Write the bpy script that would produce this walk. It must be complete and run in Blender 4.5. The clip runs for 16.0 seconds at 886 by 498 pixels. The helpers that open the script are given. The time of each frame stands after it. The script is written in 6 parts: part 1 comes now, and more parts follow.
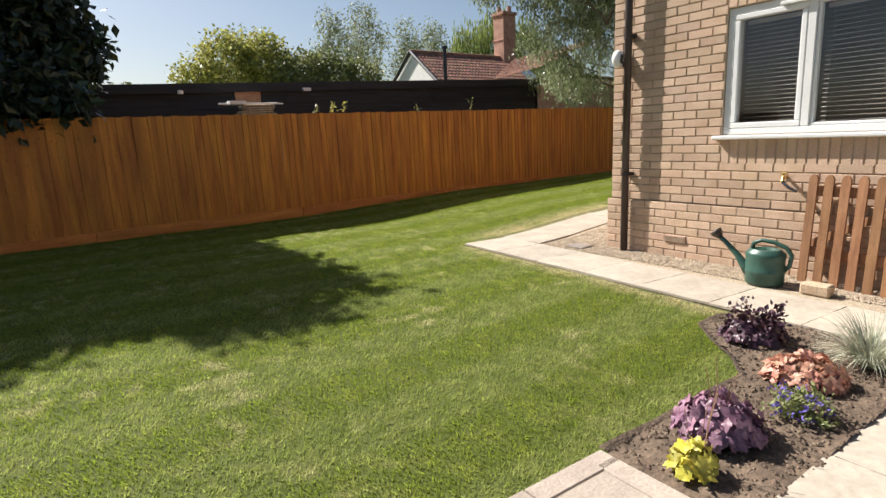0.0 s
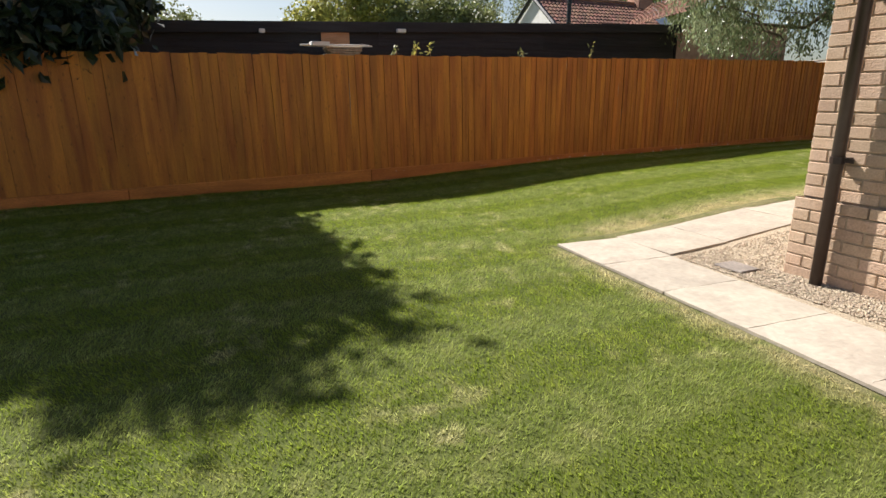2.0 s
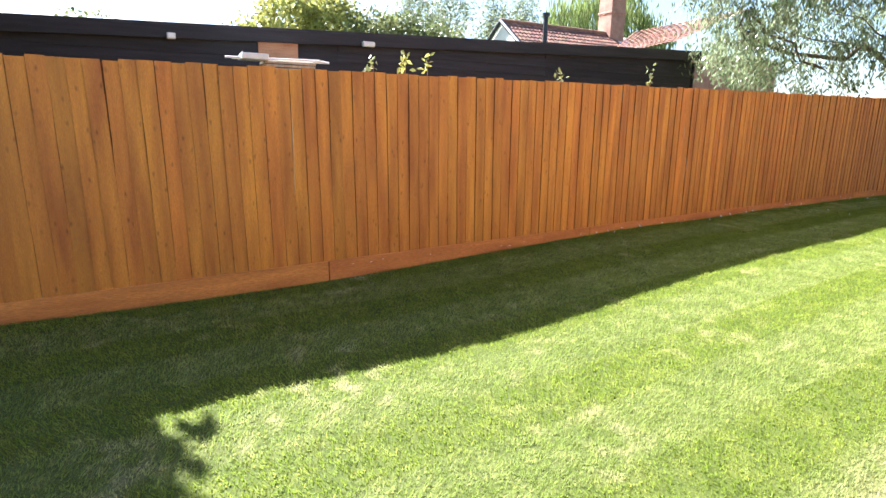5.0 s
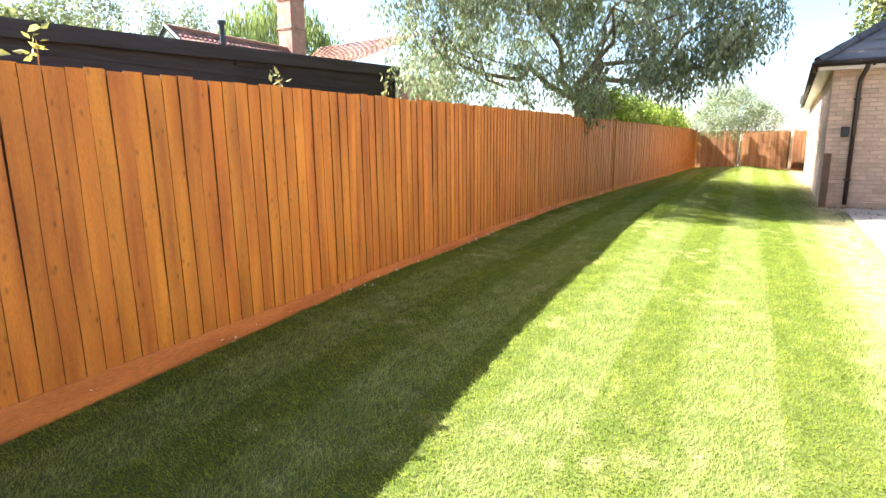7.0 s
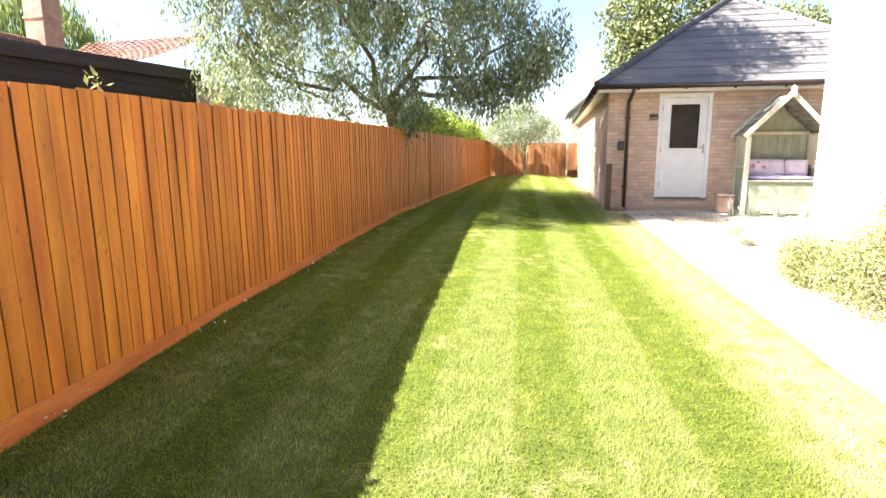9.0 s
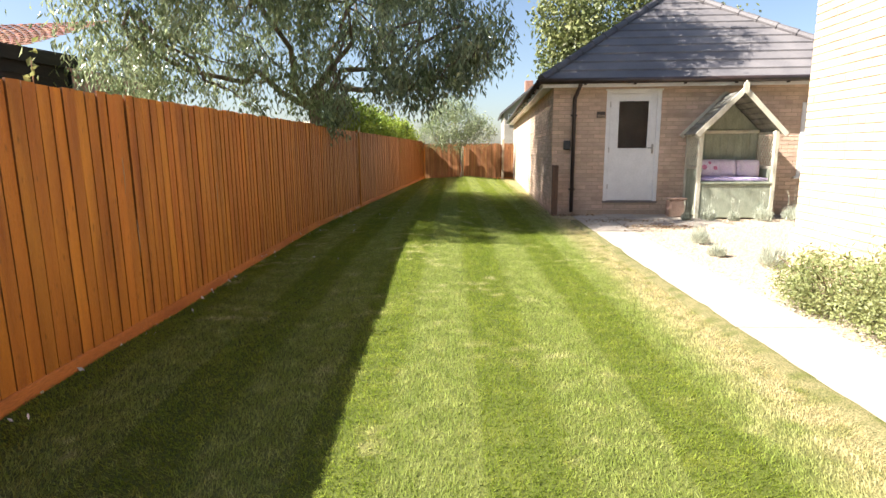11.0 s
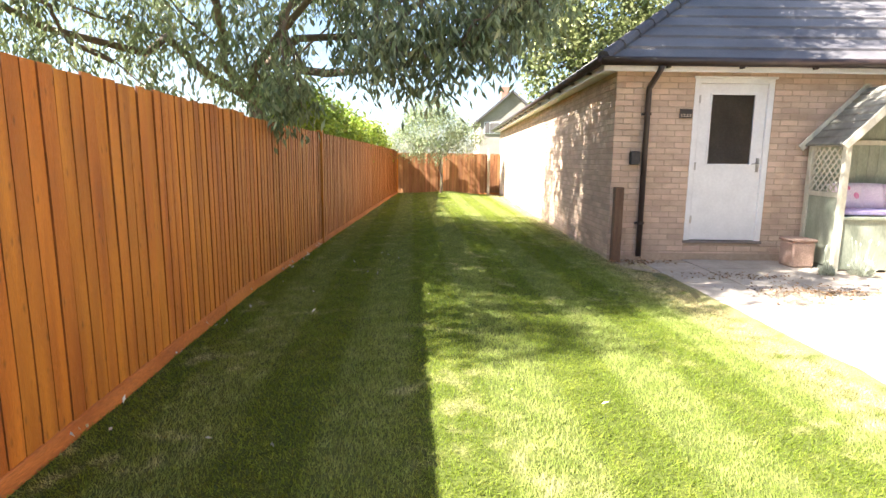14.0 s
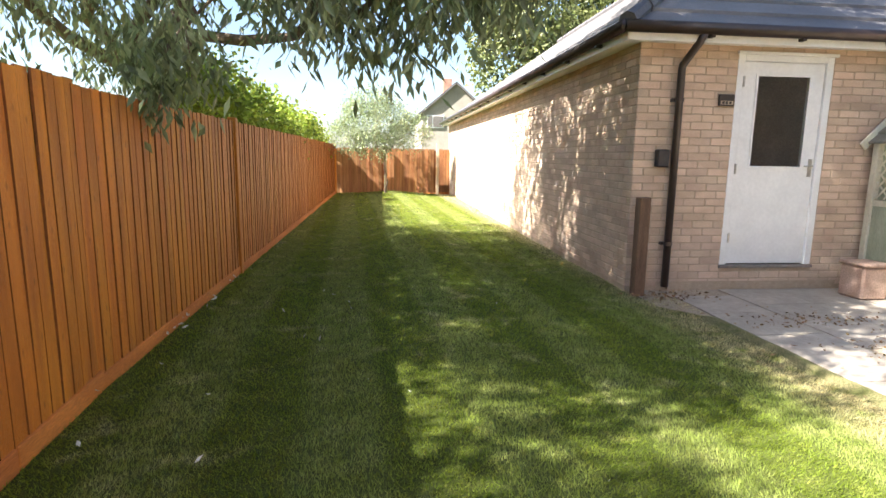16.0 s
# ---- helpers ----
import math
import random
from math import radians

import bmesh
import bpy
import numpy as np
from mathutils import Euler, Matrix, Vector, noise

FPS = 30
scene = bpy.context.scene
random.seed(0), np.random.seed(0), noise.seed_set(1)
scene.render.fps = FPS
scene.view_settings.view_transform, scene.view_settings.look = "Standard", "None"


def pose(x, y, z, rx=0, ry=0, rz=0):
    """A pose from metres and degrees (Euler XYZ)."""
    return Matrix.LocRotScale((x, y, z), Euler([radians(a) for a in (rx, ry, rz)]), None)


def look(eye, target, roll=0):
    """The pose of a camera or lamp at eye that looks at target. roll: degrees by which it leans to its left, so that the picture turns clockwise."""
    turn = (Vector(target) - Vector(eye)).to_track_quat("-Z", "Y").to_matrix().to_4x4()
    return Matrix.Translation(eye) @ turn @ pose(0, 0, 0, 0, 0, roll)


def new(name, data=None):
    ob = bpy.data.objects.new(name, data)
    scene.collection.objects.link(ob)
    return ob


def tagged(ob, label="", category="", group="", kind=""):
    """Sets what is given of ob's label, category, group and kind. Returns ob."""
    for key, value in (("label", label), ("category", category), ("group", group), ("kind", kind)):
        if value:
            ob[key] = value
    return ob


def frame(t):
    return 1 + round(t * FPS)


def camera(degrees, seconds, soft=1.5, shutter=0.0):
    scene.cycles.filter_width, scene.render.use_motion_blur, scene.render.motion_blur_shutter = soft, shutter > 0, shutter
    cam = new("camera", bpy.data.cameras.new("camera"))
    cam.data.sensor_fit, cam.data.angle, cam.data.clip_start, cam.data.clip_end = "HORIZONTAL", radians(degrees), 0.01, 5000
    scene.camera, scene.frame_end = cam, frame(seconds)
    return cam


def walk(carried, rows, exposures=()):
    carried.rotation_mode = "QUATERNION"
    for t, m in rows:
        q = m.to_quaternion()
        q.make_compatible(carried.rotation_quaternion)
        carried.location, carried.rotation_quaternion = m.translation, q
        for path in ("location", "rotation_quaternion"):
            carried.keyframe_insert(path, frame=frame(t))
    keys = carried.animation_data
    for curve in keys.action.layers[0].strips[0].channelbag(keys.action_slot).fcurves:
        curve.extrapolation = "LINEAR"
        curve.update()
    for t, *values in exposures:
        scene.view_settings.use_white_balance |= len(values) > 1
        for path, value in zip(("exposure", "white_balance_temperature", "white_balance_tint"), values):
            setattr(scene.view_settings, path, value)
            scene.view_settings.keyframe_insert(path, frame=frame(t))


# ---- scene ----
cam = camera(76.8, 16.0)
PATH = [
    (0, (9.597, 0.591, 1.084), (7.982, 1.703, 0.694), -2.4),
    (0.5, (9.311, 0.946, 1.078), (7.683, 2.036, 0.677), -2.5),
    (1, (8.969, 1.322, 1.075), (7.319, 2.373, 0.658), -2.3),
    (1.5, (8.632, 1.600, 1.054), (6.913, 2.498, 0.57), -1.1),
    (2, (8.188, 1.809, 1.046), (6.416, 2.568, 0.515), -0.4),
    (2.5, (7.756, 1.878, 1.074), (5.963, 2.588, 0.542), -0.6),
    (3, (7.178, 1.949, 1.075), (5.363, 2.616, 0.565), -0.4),
    (3.2, (6.955, 1.966, 1.104), (5.138, 2.626, 0.591), -0.3),
    (5.3, (4.715, 2.858, 1.213), (3.056, 3.895, 0.799), 0.7),
    (5.5, (4.542, 2.965, 1.227), (2.937, 4.091, 0.832), 0.4),
    (6, (4.151, 3.247, 1.229), (2.693, 4.551, 0.813), -0.0),
    (6.5, (3.812, 3.469, 1.222), (2.502, 4.925, 0.817), 0.4),
    (7, (3.448, 3.620, 1.224), (2.422, 5.294, 0.844), -0.3),
    (7.5, (3.181, 3.691, 1.232), (2.238, 5.409, 0.834), -0.6),
    (8, (2.98, 3.653, 1.248), (2.242, 5.473, 0.869), 0.1),
    (8.5, (2.918, 3.629, 1.259), (2.372, 5.519, 0.901), -0.4),
    (9, (2.896, 3.639, 1.27), (2.516, 5.572, 0.92), -0.2),
    (9.5, (2.899, 3.653, 1.277), (2.616, 5.606, 0.953), 0.0),
    (10, (2.848, 3.878, 1.25), (2.655, 5.842, 0.926), 0.3),
    (10.2, (2.84, 4.047, 1.25), (2.66, 6.012, 0.922), 0.2),
    (12.3, (2.229, 6.585, 1.267), (2.135, 8.550, 0.906), 0.2),
    (12.5, (2.169, 6.847, 1.283), (2.079, 8.813, 0.926), 0.5),
    (13, (2.035, 7.499, 1.3), (1.937, 9.471, 0.978), 0.6),
    (13.5, (1.934, 8.083, 1.278), (1.85, 10.057, 0.971), 0.4),
    (14, (1.794, 8.649, 1.279), (1.791, 10.625, 0.967), 0.7),
    (14.5, (1.676, 9.195, 1.278), (1.748, 11.167, 0.955), 0.6),
    (15, (1.585, 9.728, 1.281), (1.641, 11.699, 0.949), 0.6),
    (15.5, (1.484, 10.263, 1.289), (1.596, 12.225, 0.918), 0.6),
    (16, (1.515, 10.713, 1.332), (1.735, 12.674, 1.004), 0.9),
]
PATH_ROWS = [(t, look(e, g, r)) for t, e, g, r in PATH]
EXPOSURES = [(0.0, 1.0, 6450, 11), (1.0, 0.92, 6450, 11), (2.0, 1.0, 6450, 11), (3.0, 1.4, 6400, 11), (4.2, 2.05, 6100, 10), (5.5, 2.85, 5600, 12), (7.0, 2.95, 6000, 12),
             (8.5, 3.0, 6350, 13), (9.3, 2.7, 6350, 13), (10.2, 2.05, 6400, 13), (12.3, 1.95, 6400, 13), (13.0, 2.4, 6350, 13), (13.6, 2.75, 6350, 13), (14.0, 2.85, 6350, 13), (15.0, 2.75, 6350, 12), (16.0, 2.7, 6350, 11)]
walk(cam, PATH_ROWS, EXPOSURES)

# ---- light: high summer sun over the fence, clear sky ----
SUN_EL, SUN_AZ = 43.0, 19.0          # azimuth: turn from +x towards +y of the way the light travels
world = bpy.data.worlds.new("sky")
scene.world = world
world.use_nodes = True
wn = world.node_tree.nodes
sky = wn.new("ShaderNodeTexSky")
sky.sky_type, sky.sun_disc = "NISHITA", False
sky.sun_elevation, sky.sun_rotation = radians(SUN_EL), radians(270 - SUN_AZ)
sky.air_density, sky.dust_density = 1.0, 1.4
wn["Background"].inputs["Strength"].default_value = 0.05
world.node_tree.links.new(sky.outputs[0], wn["Background"].inputs["Color"])
sun_dir = Vector((math.cos(radians(SUN_AZ)), math.sin(radians(SUN_AZ)), -math.tan(radians(SUN_EL)))).normalized()
sun_data = bpy.data.lights.new("sun", "SUN")
sun_data.energy, sun_data.angle, sun_data.color = 5.0, radians(0.53), (1.0, 0.95, 0.86)
sun = new("sun", sun_data)
sun.matrix_world = look(tuple(-sun_dir * 60), (0, 0, 0))


# ---- materials ----
def mat(name, a, b, scale=8.0, rough=0.7, bump=0.0, bump_scale=60.0, stretch=(1, 1, 1), fine=0.25, piece=0.0, metal=0.0,
        island=False, trans=0.0, c=None, spec=0.5):
    """Two colours mixed by coarse noise, darkened and lightened by fine grain; piece: how far single pieces differ."""
    m = bpy.data.materials.new(name)
    m.use_nodes = True
    n, l = m.node_tree.nodes, m.node_tree.links
    bsdf = n["Principled BSDF"]
    geo = n.new("ShaderNodeNewGeometry")
    mp = n.new("ShaderNodeMapping")
    mp.inputs["Scale"].default_value = stretch
    l.new(geo.outputs["Position"], mp.inputs["Vector"])
    n1 = n.new("ShaderNodeTexNoise")
    n1.inputs["Scale"].default_value, n1.inputs["Detail"].default_value = scale, 5
    n2 = n.new("ShaderNodeTexNoise")
    n2.inputs["Scale"].default_value, n2.inputs["Detail"].default_value = bump_scale, 4
    l.new(mp.outputs[0], n1.inputs["Vector"])
    l.new(mp.outputs[0], n2.inputs["Vector"])
    ramp = n.new("ShaderNodeValToRGB")
    ramp.color_ramp.elements[0].position, ramp.color_ramp.elements[1].position = 0.3, 0.7
    ramp.color_ramp.elements[0].color, ramp.color_ramp.elements[1].color = (*a, 1), (*b, 1)
    if c:
        e = ramp.color_ramp.elements.new(0.82)
        e.color = (*c, 1)
    l.new(n1.outputs["Fac"], ramp.inputs[0])
    rng = n.new("ShaderNodeMapRange")
    rng.inputs["From Min"].default_value, rng.inputs["From Max"].default_value = 0.25, 0.75
    rng.inputs["To Min"].default_value, rng.inputs["To Max"].default_value = 1 - fine, 1 + fine
    l.new(n2.outputs["Fac"], rng.inputs["Value"])
    mul = n.new("ShaderNodeMix")
    mul.data_type, mul.blend_type = "RGBA", "MULTIPLY"
    mul.inputs["Factor"].default_value = 1
    l.new(ramp.outputs[0], mul.inputs["A"])
    l.new(rng.outputs[0], mul.inputs["B"])
    out = mul.outputs["Result"]
    if piece:
        src = geo.outputs["Random Per Island"] if island else n.new("ShaderNodeObjectInfo").outputs["Random"]
        hsv = n.new("ShaderNodeHueSaturation")
        r2 = n.new("ShaderNodeMapRange")
        r2.inputs["To Min"].default_value, r2.inputs["To Max"].default_value = 1 - piece, 1 + piece
        r3 = n.new("ShaderNodeMapRange")
        r3.inputs["To Min"].default_value, r3.inputs["To Max"].default_value = 0.5 - piece * 0.04, 0.5 + piece * 0.04
        wht = n.new("ShaderNodeTexWhiteNoise")
        wht.noise_dimensions = "1D"
        l.new(src, wht.inputs["W"])
        l.new(src, r2.inputs["Value"])
        l.new(wht.outputs["Value"], r3.inputs["Value"])
        l.new(r2.outputs[0], hsv.inputs["Value"])
        l.new(r3.outputs[0], hsv.inputs["Hue"])
        l.new(out, hsv.inputs["Color"])
        out = hsv.outputs[0]
    l.new(out, bsdf.inputs["Base Color"])
    bsdf.inputs["Roughness"].default_value, bsdf.inputs["Metallic"].default_value = rough, metal
    bsdf.inputs["Specular IOR Level"].default_value = spec
    if bump:
        bp = n.new("ShaderNodeBump")
        bp.inputs["Strength"].default_value, bp.inputs["Distance"].default_value = bump, 0.01
        l.new(n2.outputs["Fac"], bp.inputs["Height"])
        l.new(bp.outputs[0], bsdf.inputs["Normal"])
    if trans:
        tr = n.new("ShaderNodeBsdfTranslucent")
        l.new(out, tr.inputs["Color"])
        ms = n.new("ShaderNodeMixShader")
        ms.inputs[0].default_value = trans
        l.new(bsdf.outputs[0], ms.inputs[1])
        l.new(tr.outputs[0], ms.inputs[2])
        l.new(ms.outputs[0], n["Material Output"].inputs["Surface"])
    return m


def glass_mat():
    m = bpy.data.materials.new("window_glass")
    m.use_nodes = True
    b = m.node_tree.nodes["Principled BSDF"]
    b.inputs["Base Color"].default_value = (1, 1, 1, 1)
    b.inputs["Transmission Weight"].default_value = 1
    b.inputs["Roughness"].default_value = 0.02
    b.inputs["IOR"].default_value = 1.45
    return m


def knots(m):
    """Scattered dark knots drawn out along upright boards."""
    n, l = m.node_tree.nodes, m.node_tree.links
    base = n["Principled BSDF"].inputs["Base Color"]
    src = base.links[0].from_socket
    geo, mp, vo = n.new("ShaderNodeNewGeometry"), n.new("ShaderNodeMapping"), n.new("ShaderNodeTexVoronoi")
    mp.inputs["Scale"].default_value = (3.4, 3.4, 1.5)
    l.new(geo.outputs["Position"], mp.inputs["Vector"])
    l.new(mp.outputs[0], vo.inputs["Vector"])
    rg = n.new("ShaderNodeMapRange")
    rg.inputs["From Min"].default_value, rg.inputs["From Max"].default_value = 0.03, 0.19
    rg.inputs["To Min"].default_value, rg.inputs["To Max"].default_value = 0.5, 1.0
    l.new(vo.outputs["Distance"], rg.inputs["Value"])
    mul = n.new("ShaderNodeMix")
    mul.data_type, mul.blend_type = "RGBA", "MULTIPLY"
    mul.inputs["Factor"].default_value = 1
    l.new(src, mul.inputs["A"])
    l.new(rg.outputs[0], mul.inputs["B"])
    l.new(mul.outputs["Result"], base)


def lawn_mat(name, blade):
    """Mown grass: stripes along the fence, dry patches, worn edge by the path."""
    m = bpy.data.materials.new(name)
    m.use_nodes = True
    n, l = m.node_tree.nodes, m.node_tree.links
    bsdf = n["Principled BSDF"]
    geo = n.new("ShaderNodeNewGeometry")
    sep = n.new("ShaderNodeSeparateXYZ")
    l.new(geo.outputs["Position"], sep.inputs[0])

    def math_node(op, a, b=None, cl=False):
        q = n.new("ShaderNodeMath")
        q.operation, q.use_clamp = op, cl
        for i, v in enumerate((a, b)):
            if v is None:
                continue
            if isinstance(v, (int, float)):
                q.inputs[i].default_value = v
            else:
                l.new(v, q.inputs[i])
        return q.outputs[0]

    wob = n.new("ShaderNodeTexNoise")
    wob.inputs["Scale"].default_value = 0.9
    l.new(geo.outputs["Position"], wob.inputs["Vector"])
    xs = math_node("ADD", sep.outputs["X"], math_node("MULTIPLY", sep.outputs["Y"], 0.055))
    xs = math_node("ADD", xs, math_node("MULTIPLY", wob.outputs["Fac"], 0.08))
    stripe = math_node("SINE", math_node("MULTIPLY", math_node("SUBTRACT", xs, 2.69), 2 * math.pi / 0.8))
    stripe = math_node("ADD", math_node("MULTIPLY", stripe, 1.8), 0.5, True)
    big = n.new("ShaderNodeTexNoise")
    big.inputs["Scale"].default_value, big.inputs["Detail"].default_value = 1.3, 6
    l.new(geo.outputs["Position"], big.inputs["Vector"])
    tiny = n.new("ShaderNodeTexNoise")
    tiny.inputs["Scale"].default_value, tiny.inputs["Detail"].default_value = 130, 5
    l.new(geo.outputs["Position"], tiny.inputs["Vector"])

    def mix(fac, a, b):
        q = n.new("ShaderNodeMix")
        q.data_type = "RGBA"
        l.new(fac, q.inputs["Factor"])
        for key, v in (("A", a), ("B", b)):
            if isinstance(v, tuple):
                q.inputs[key].default_value = (*v, 1)
            else:
                l.new(v, q.inputs[key])
        return q.outputs["Result"]

    col = mix(stripe, (0.240, 0.282, 0.046), (0.292, 0.326, 0.096))
    dry = math_node("MULTIPLY", math_node("SUBTRACT", big.outputs["Fac"], 0.50), 2.8, True)
    col = mix(dry, col, (0.43, 0.41, 0.18))
    mid = n.new("ShaderNodeTexNoise")
    mid.inputs["Scale"].default_value, mid.inputs["Detail"].default_value = 7, 4
    l.new(geo.outputs["Position"], mid.inputs["Vector"])
    straw = math_node("MULTIPLY", math_node("SUBTRACT", math_node("MULTIPLY", mid.outputs["Fac"], big.outputs["Fac"]), 0.335), 4.5, True)
    tuft = math_node("MULTIPLY", math_node("SUBTRACT", mid.outputs["Fac"], 0.42), 3.5, True)
    col = mix(tuft, mix(stripe, (0.165, 0.215, 0.028), (0.205, 0.252, 0.054)), col)
    col = mix(straw, col, (0.50, 0.46, 0.26))
    ridge = math_node("COSINE", math_node("MULTIPLY", math_node("SUBTRACT", xs, 3.10), 2 * math.pi / 0.8))
    ridge = math_node("MULTIPLY", math_node("SUBTRACT", ridge, 0.965), 12.0, True)
    fade = math_node("MULTIPLY", math_node("SUBTRACT", sep.outputs["Y"], 4.0), 0.5, True)
    fade = math_node("MULTIPLY", fade, math_node("MULTIPLY", math_node("SUBTRACT", 11.0, sep.outputs["Y"]), 0.25, True))
    ridge = math_node("MULTIPLY", ridge, fade)
    col = mix(ridge, col, (0.33, 0.36, 0.13))
    worn = math_node("MULTIPLY", math_node("SUBTRACT", math_node("ADD", sep.outputs["X"], math_node("MULTIPLY", sep.outputs["Y"], 0.028)), 4.12), 3.2, True)
    worn = math_node("MULTIPLY", worn, math_node("MULTIPLY", math_node("SUBTRACT", sep.outputs["Y"], 4.5), 2.0, True))
    worn = math_node("MULTIPLY", worn, math_node("MULTIPLY", math_node("SUBTRACT", mid.outputs["Fac"], 0.22), 3.2, True))
    front = math_node("ADD", sep.outputs["Y"], math_node("MULTIPLY", sep.outputs["X"], 0.055))
    front = math_node("MULTIPLY", math_node("SUBTRACT", front, 4.34), 5.0, True)
    front = math_node("MULTIPLY", front, math_node("MULTIPLY", math_node("SUBTRACT", sep.outputs["X"], 4.5), 3.0, True))
    front = math_node("MULTIPLY", front, math_node("MULTIPLY", math_node("SUBTRACT", mid.outputs["Fac"], 0.25), 3.5, True))
    worn = math_node("MAXIMUM", worn, front)
    col = mix(worn, col, (0.50, 0.44, 0.25))
    if not blade:
        dark = math_node("MULTIPLY", math_node("SUBTRACT", tiny.outputs["Fac"], 0.30), 2.2, True)
        col = mix(dark, (0.040, 0.052, 0.010), col)
        # thatch tone, darkened as well for the shade between blades
        shaded_thatch = n.new("ShaderNodeMix")
        shaded_thatch.data_type, shaded_thatch.blend_type = "RGBA", "MULTIPLY"
        shaded_thatch.inputs["Factor"].default_value = 1
        shaded_thatch.inputs["B"].default_value = (0.66, 0.65, 0.55, 1)
        l.new(col, shaded_thatch.inputs["A"])
        col = shaded_thatch.outputs["Result"]
        bp = n.new("ShaderNodeBump")
        bp.inputs["Strength"].default_value, bp.inputs["Distance"].default_value = 0.5, 0.008
        l.new(tiny.outputs["Fac"], bp.inputs["Height"])
        l.new(bp.outputs[0], bsdf.inputs["Normal"])
    else:
        hsv = n.new("ShaderNodeHueSaturation")
        rr = n.new("ShaderNodeMapRange")
        rr.inputs["To Min"].default_value, rr.inputs["To Max"].default_value = 0.85, 1.75
        l.new(geo.outputs["Random Per Island"], rr.inputs["Value"])
        l.new(rr.outputs[0], hsv.inputs["Value"])
        l.new(col, hsv.inputs["Color"])
        col = hsv.outputs[0]
        tr = n.new("ShaderNodeBsdfTranslucent")
        l.new(col, tr.inputs["Color"])
        ms = n.new("ShaderNodeMixShader")
        ms.inputs[0].default_value = 0.6
        l.new(bsdf.outputs[0], ms.inputs[1])
        l.new(tr.outputs[0], ms.inputs[2])
        l.new(ms.outputs[0], n["Material Output"].inputs["Surface"])
    l.new(col, bsdf.inputs["Base Color"])
    bsdf.inputs["Roughness"].default_value = 0.6 if blade else 0.9
    bsdf.inputs["Specular IOR Level"].default_value = 0.3
    return m


M = {}
M["lawn"] = lawn_mat("lawn_turf", False)
M["blade"] = lawn_mat("grass_blades", True)
M["ground"] = mat("rough_ground", (0.05, 0.08, 0.02), (0.12, 0.13, 0.05), 0.4, 0.95, 0.5, 6)
M["fence"] = mat("stained_fence_wood", (0.34, 0.100, 0.011), (0.60, 0.230, 0.022), 1.5, 0.55, 0.4, 55, (7, 7, 0.7), 0.24, 0.12)
# browner copy of the fence wood, with shade put into a darker colour
M["fence_end"] = mat("shaded_fence_wood", (0.20, 0.085, 0.032), (0.42, 0.205, 0.085), 1.5, 0.7, 0.4, 55, (7, 7, 0.7), 0.24, 0.2)
M["fence_dark"] = mat("stained_fence_rail", (0.40, 0.125, 0.022), (0.60, 0.215, 0.042), 3, 0.7, 0.35, 40, (4, 0.6, 4), 0.25, 0.12)
# shade in the joints between boards is put into this dark edge colour
M["fence_edge"] = mat("shaded_board_edge", (0.13, 0.040, 0.008), (0.22, 0.070, 0.014), 6, 0.8, 0.3, 50)
knots(M["fence"])
M["knot"] = mat("wood_knot", (0.10, 0.035, 0.01), (0.17, 0.06, 0.015), 40, 0.7)
M["old_post"] = mat("weathered_brown_post", (0.10, 0.055, 0.032), (0.19, 0.11, 0.065), 5, 0.8, 0.4, 50, (3, 3, 0.5))
M["post_pale"] = mat("weathered_post", (0.35, 0.27, 0.19), (0.50, 0.41, 0.30), 6, 0.8, 0.4, 50, (3, 3, 0.5))
M["brick"] = mat("buff_brick", (0.48, 0.325, 0.22), (0.59, 0.43, 0.315), 5, 0.88, 0.45, 90, (1, 1, 1), 0.16, 0.13)
M["brick_joined"] = mat("buff_brick_joined", (0.48, 0.325, 0.22), (0.59, 0.43, 0.315), 5, 0.88, 0.45, 90, (1, 1, 1), 0.16, 0.13, 0, True)
M["brick2"] = mat("buff_brick_mixed", (0.47, 0.335, 0.24), (0.66, 0.495, 0.37), 3, 0.88, 0.45, 90, (1, 1, 2), 0.16, 0.13)
M["brick2_joined"] = mat("buff_brick_mixed_joined", (0.47, 0.335, 0.24), (0.66, 0.495, 0.37), 3, 0.88, 0.45, 90, (1, 1, 2), 0.16, 0.13, 0, True)
M["mortar"] = mat("lime_mortar", (0.36, 0.27, 0.19), (0.46, 0.36, 0.26), 20, 0.95, 0.4, 150)
M["mortar_pale"] = mat("pale_mortar", (0.40, 0.30, 0.21), (0.48, 0.37, 0.265), 20, 0.95, 0.4, 150)
M["white"] = mat("white_upvc", (0.70, 0.70, 0.70), (0.76, 0.76, 0.75), 3, 0.3, 0, 40, fine=0.03)
M["white_paint"] = mat("white_paint", (0.74, 0.73, 0.71), (0.82, 0.81, 0.79), 4, 0.45, 0.08, 30, fine=0.05)
M["fascia"] = mat("white_fascia", (0.70, 0.68, 0.65), (0.80, 0.79, 0.76), 2, 0.5, 0.05, 30, fine=0.06)
M["brown_plastic"] = mat("brown_gutter_plastic", (0.035, 0.022, 0.018), (0.055, 0.036, 0.03), 6, 0.38, 0, 40, fine=0.1)
M["black_board"] = mat("black_weatherboard", (0.010, 0.010, 0.014), (0.026, 0.025, 0.032), 3, 0.7, 0.4, 40, (1, 0.4, 6), 0.3, 0.3)
M["felt"] = mat("black_roof_felt", (0.02, 0.02, 0.026), (0.045, 0.045, 0.052), 3, 0.8, 0.4, 80)
M["slab"] = mat("riven_paving", (0.35, 0.30, 0.245), (0.44, 0.385, 0.315), 4, 0.85, 0.5, 26, fine=0.12, piece=0.08, c=(0.38, 0.32, 0.25))
M["paver"] = mat("block_paver", (0.32, 0.265, 0.22), (0.42, 0.355, 0.295), 9, 0.88, 0.4, 80, fine=0.14, piece=0.12)
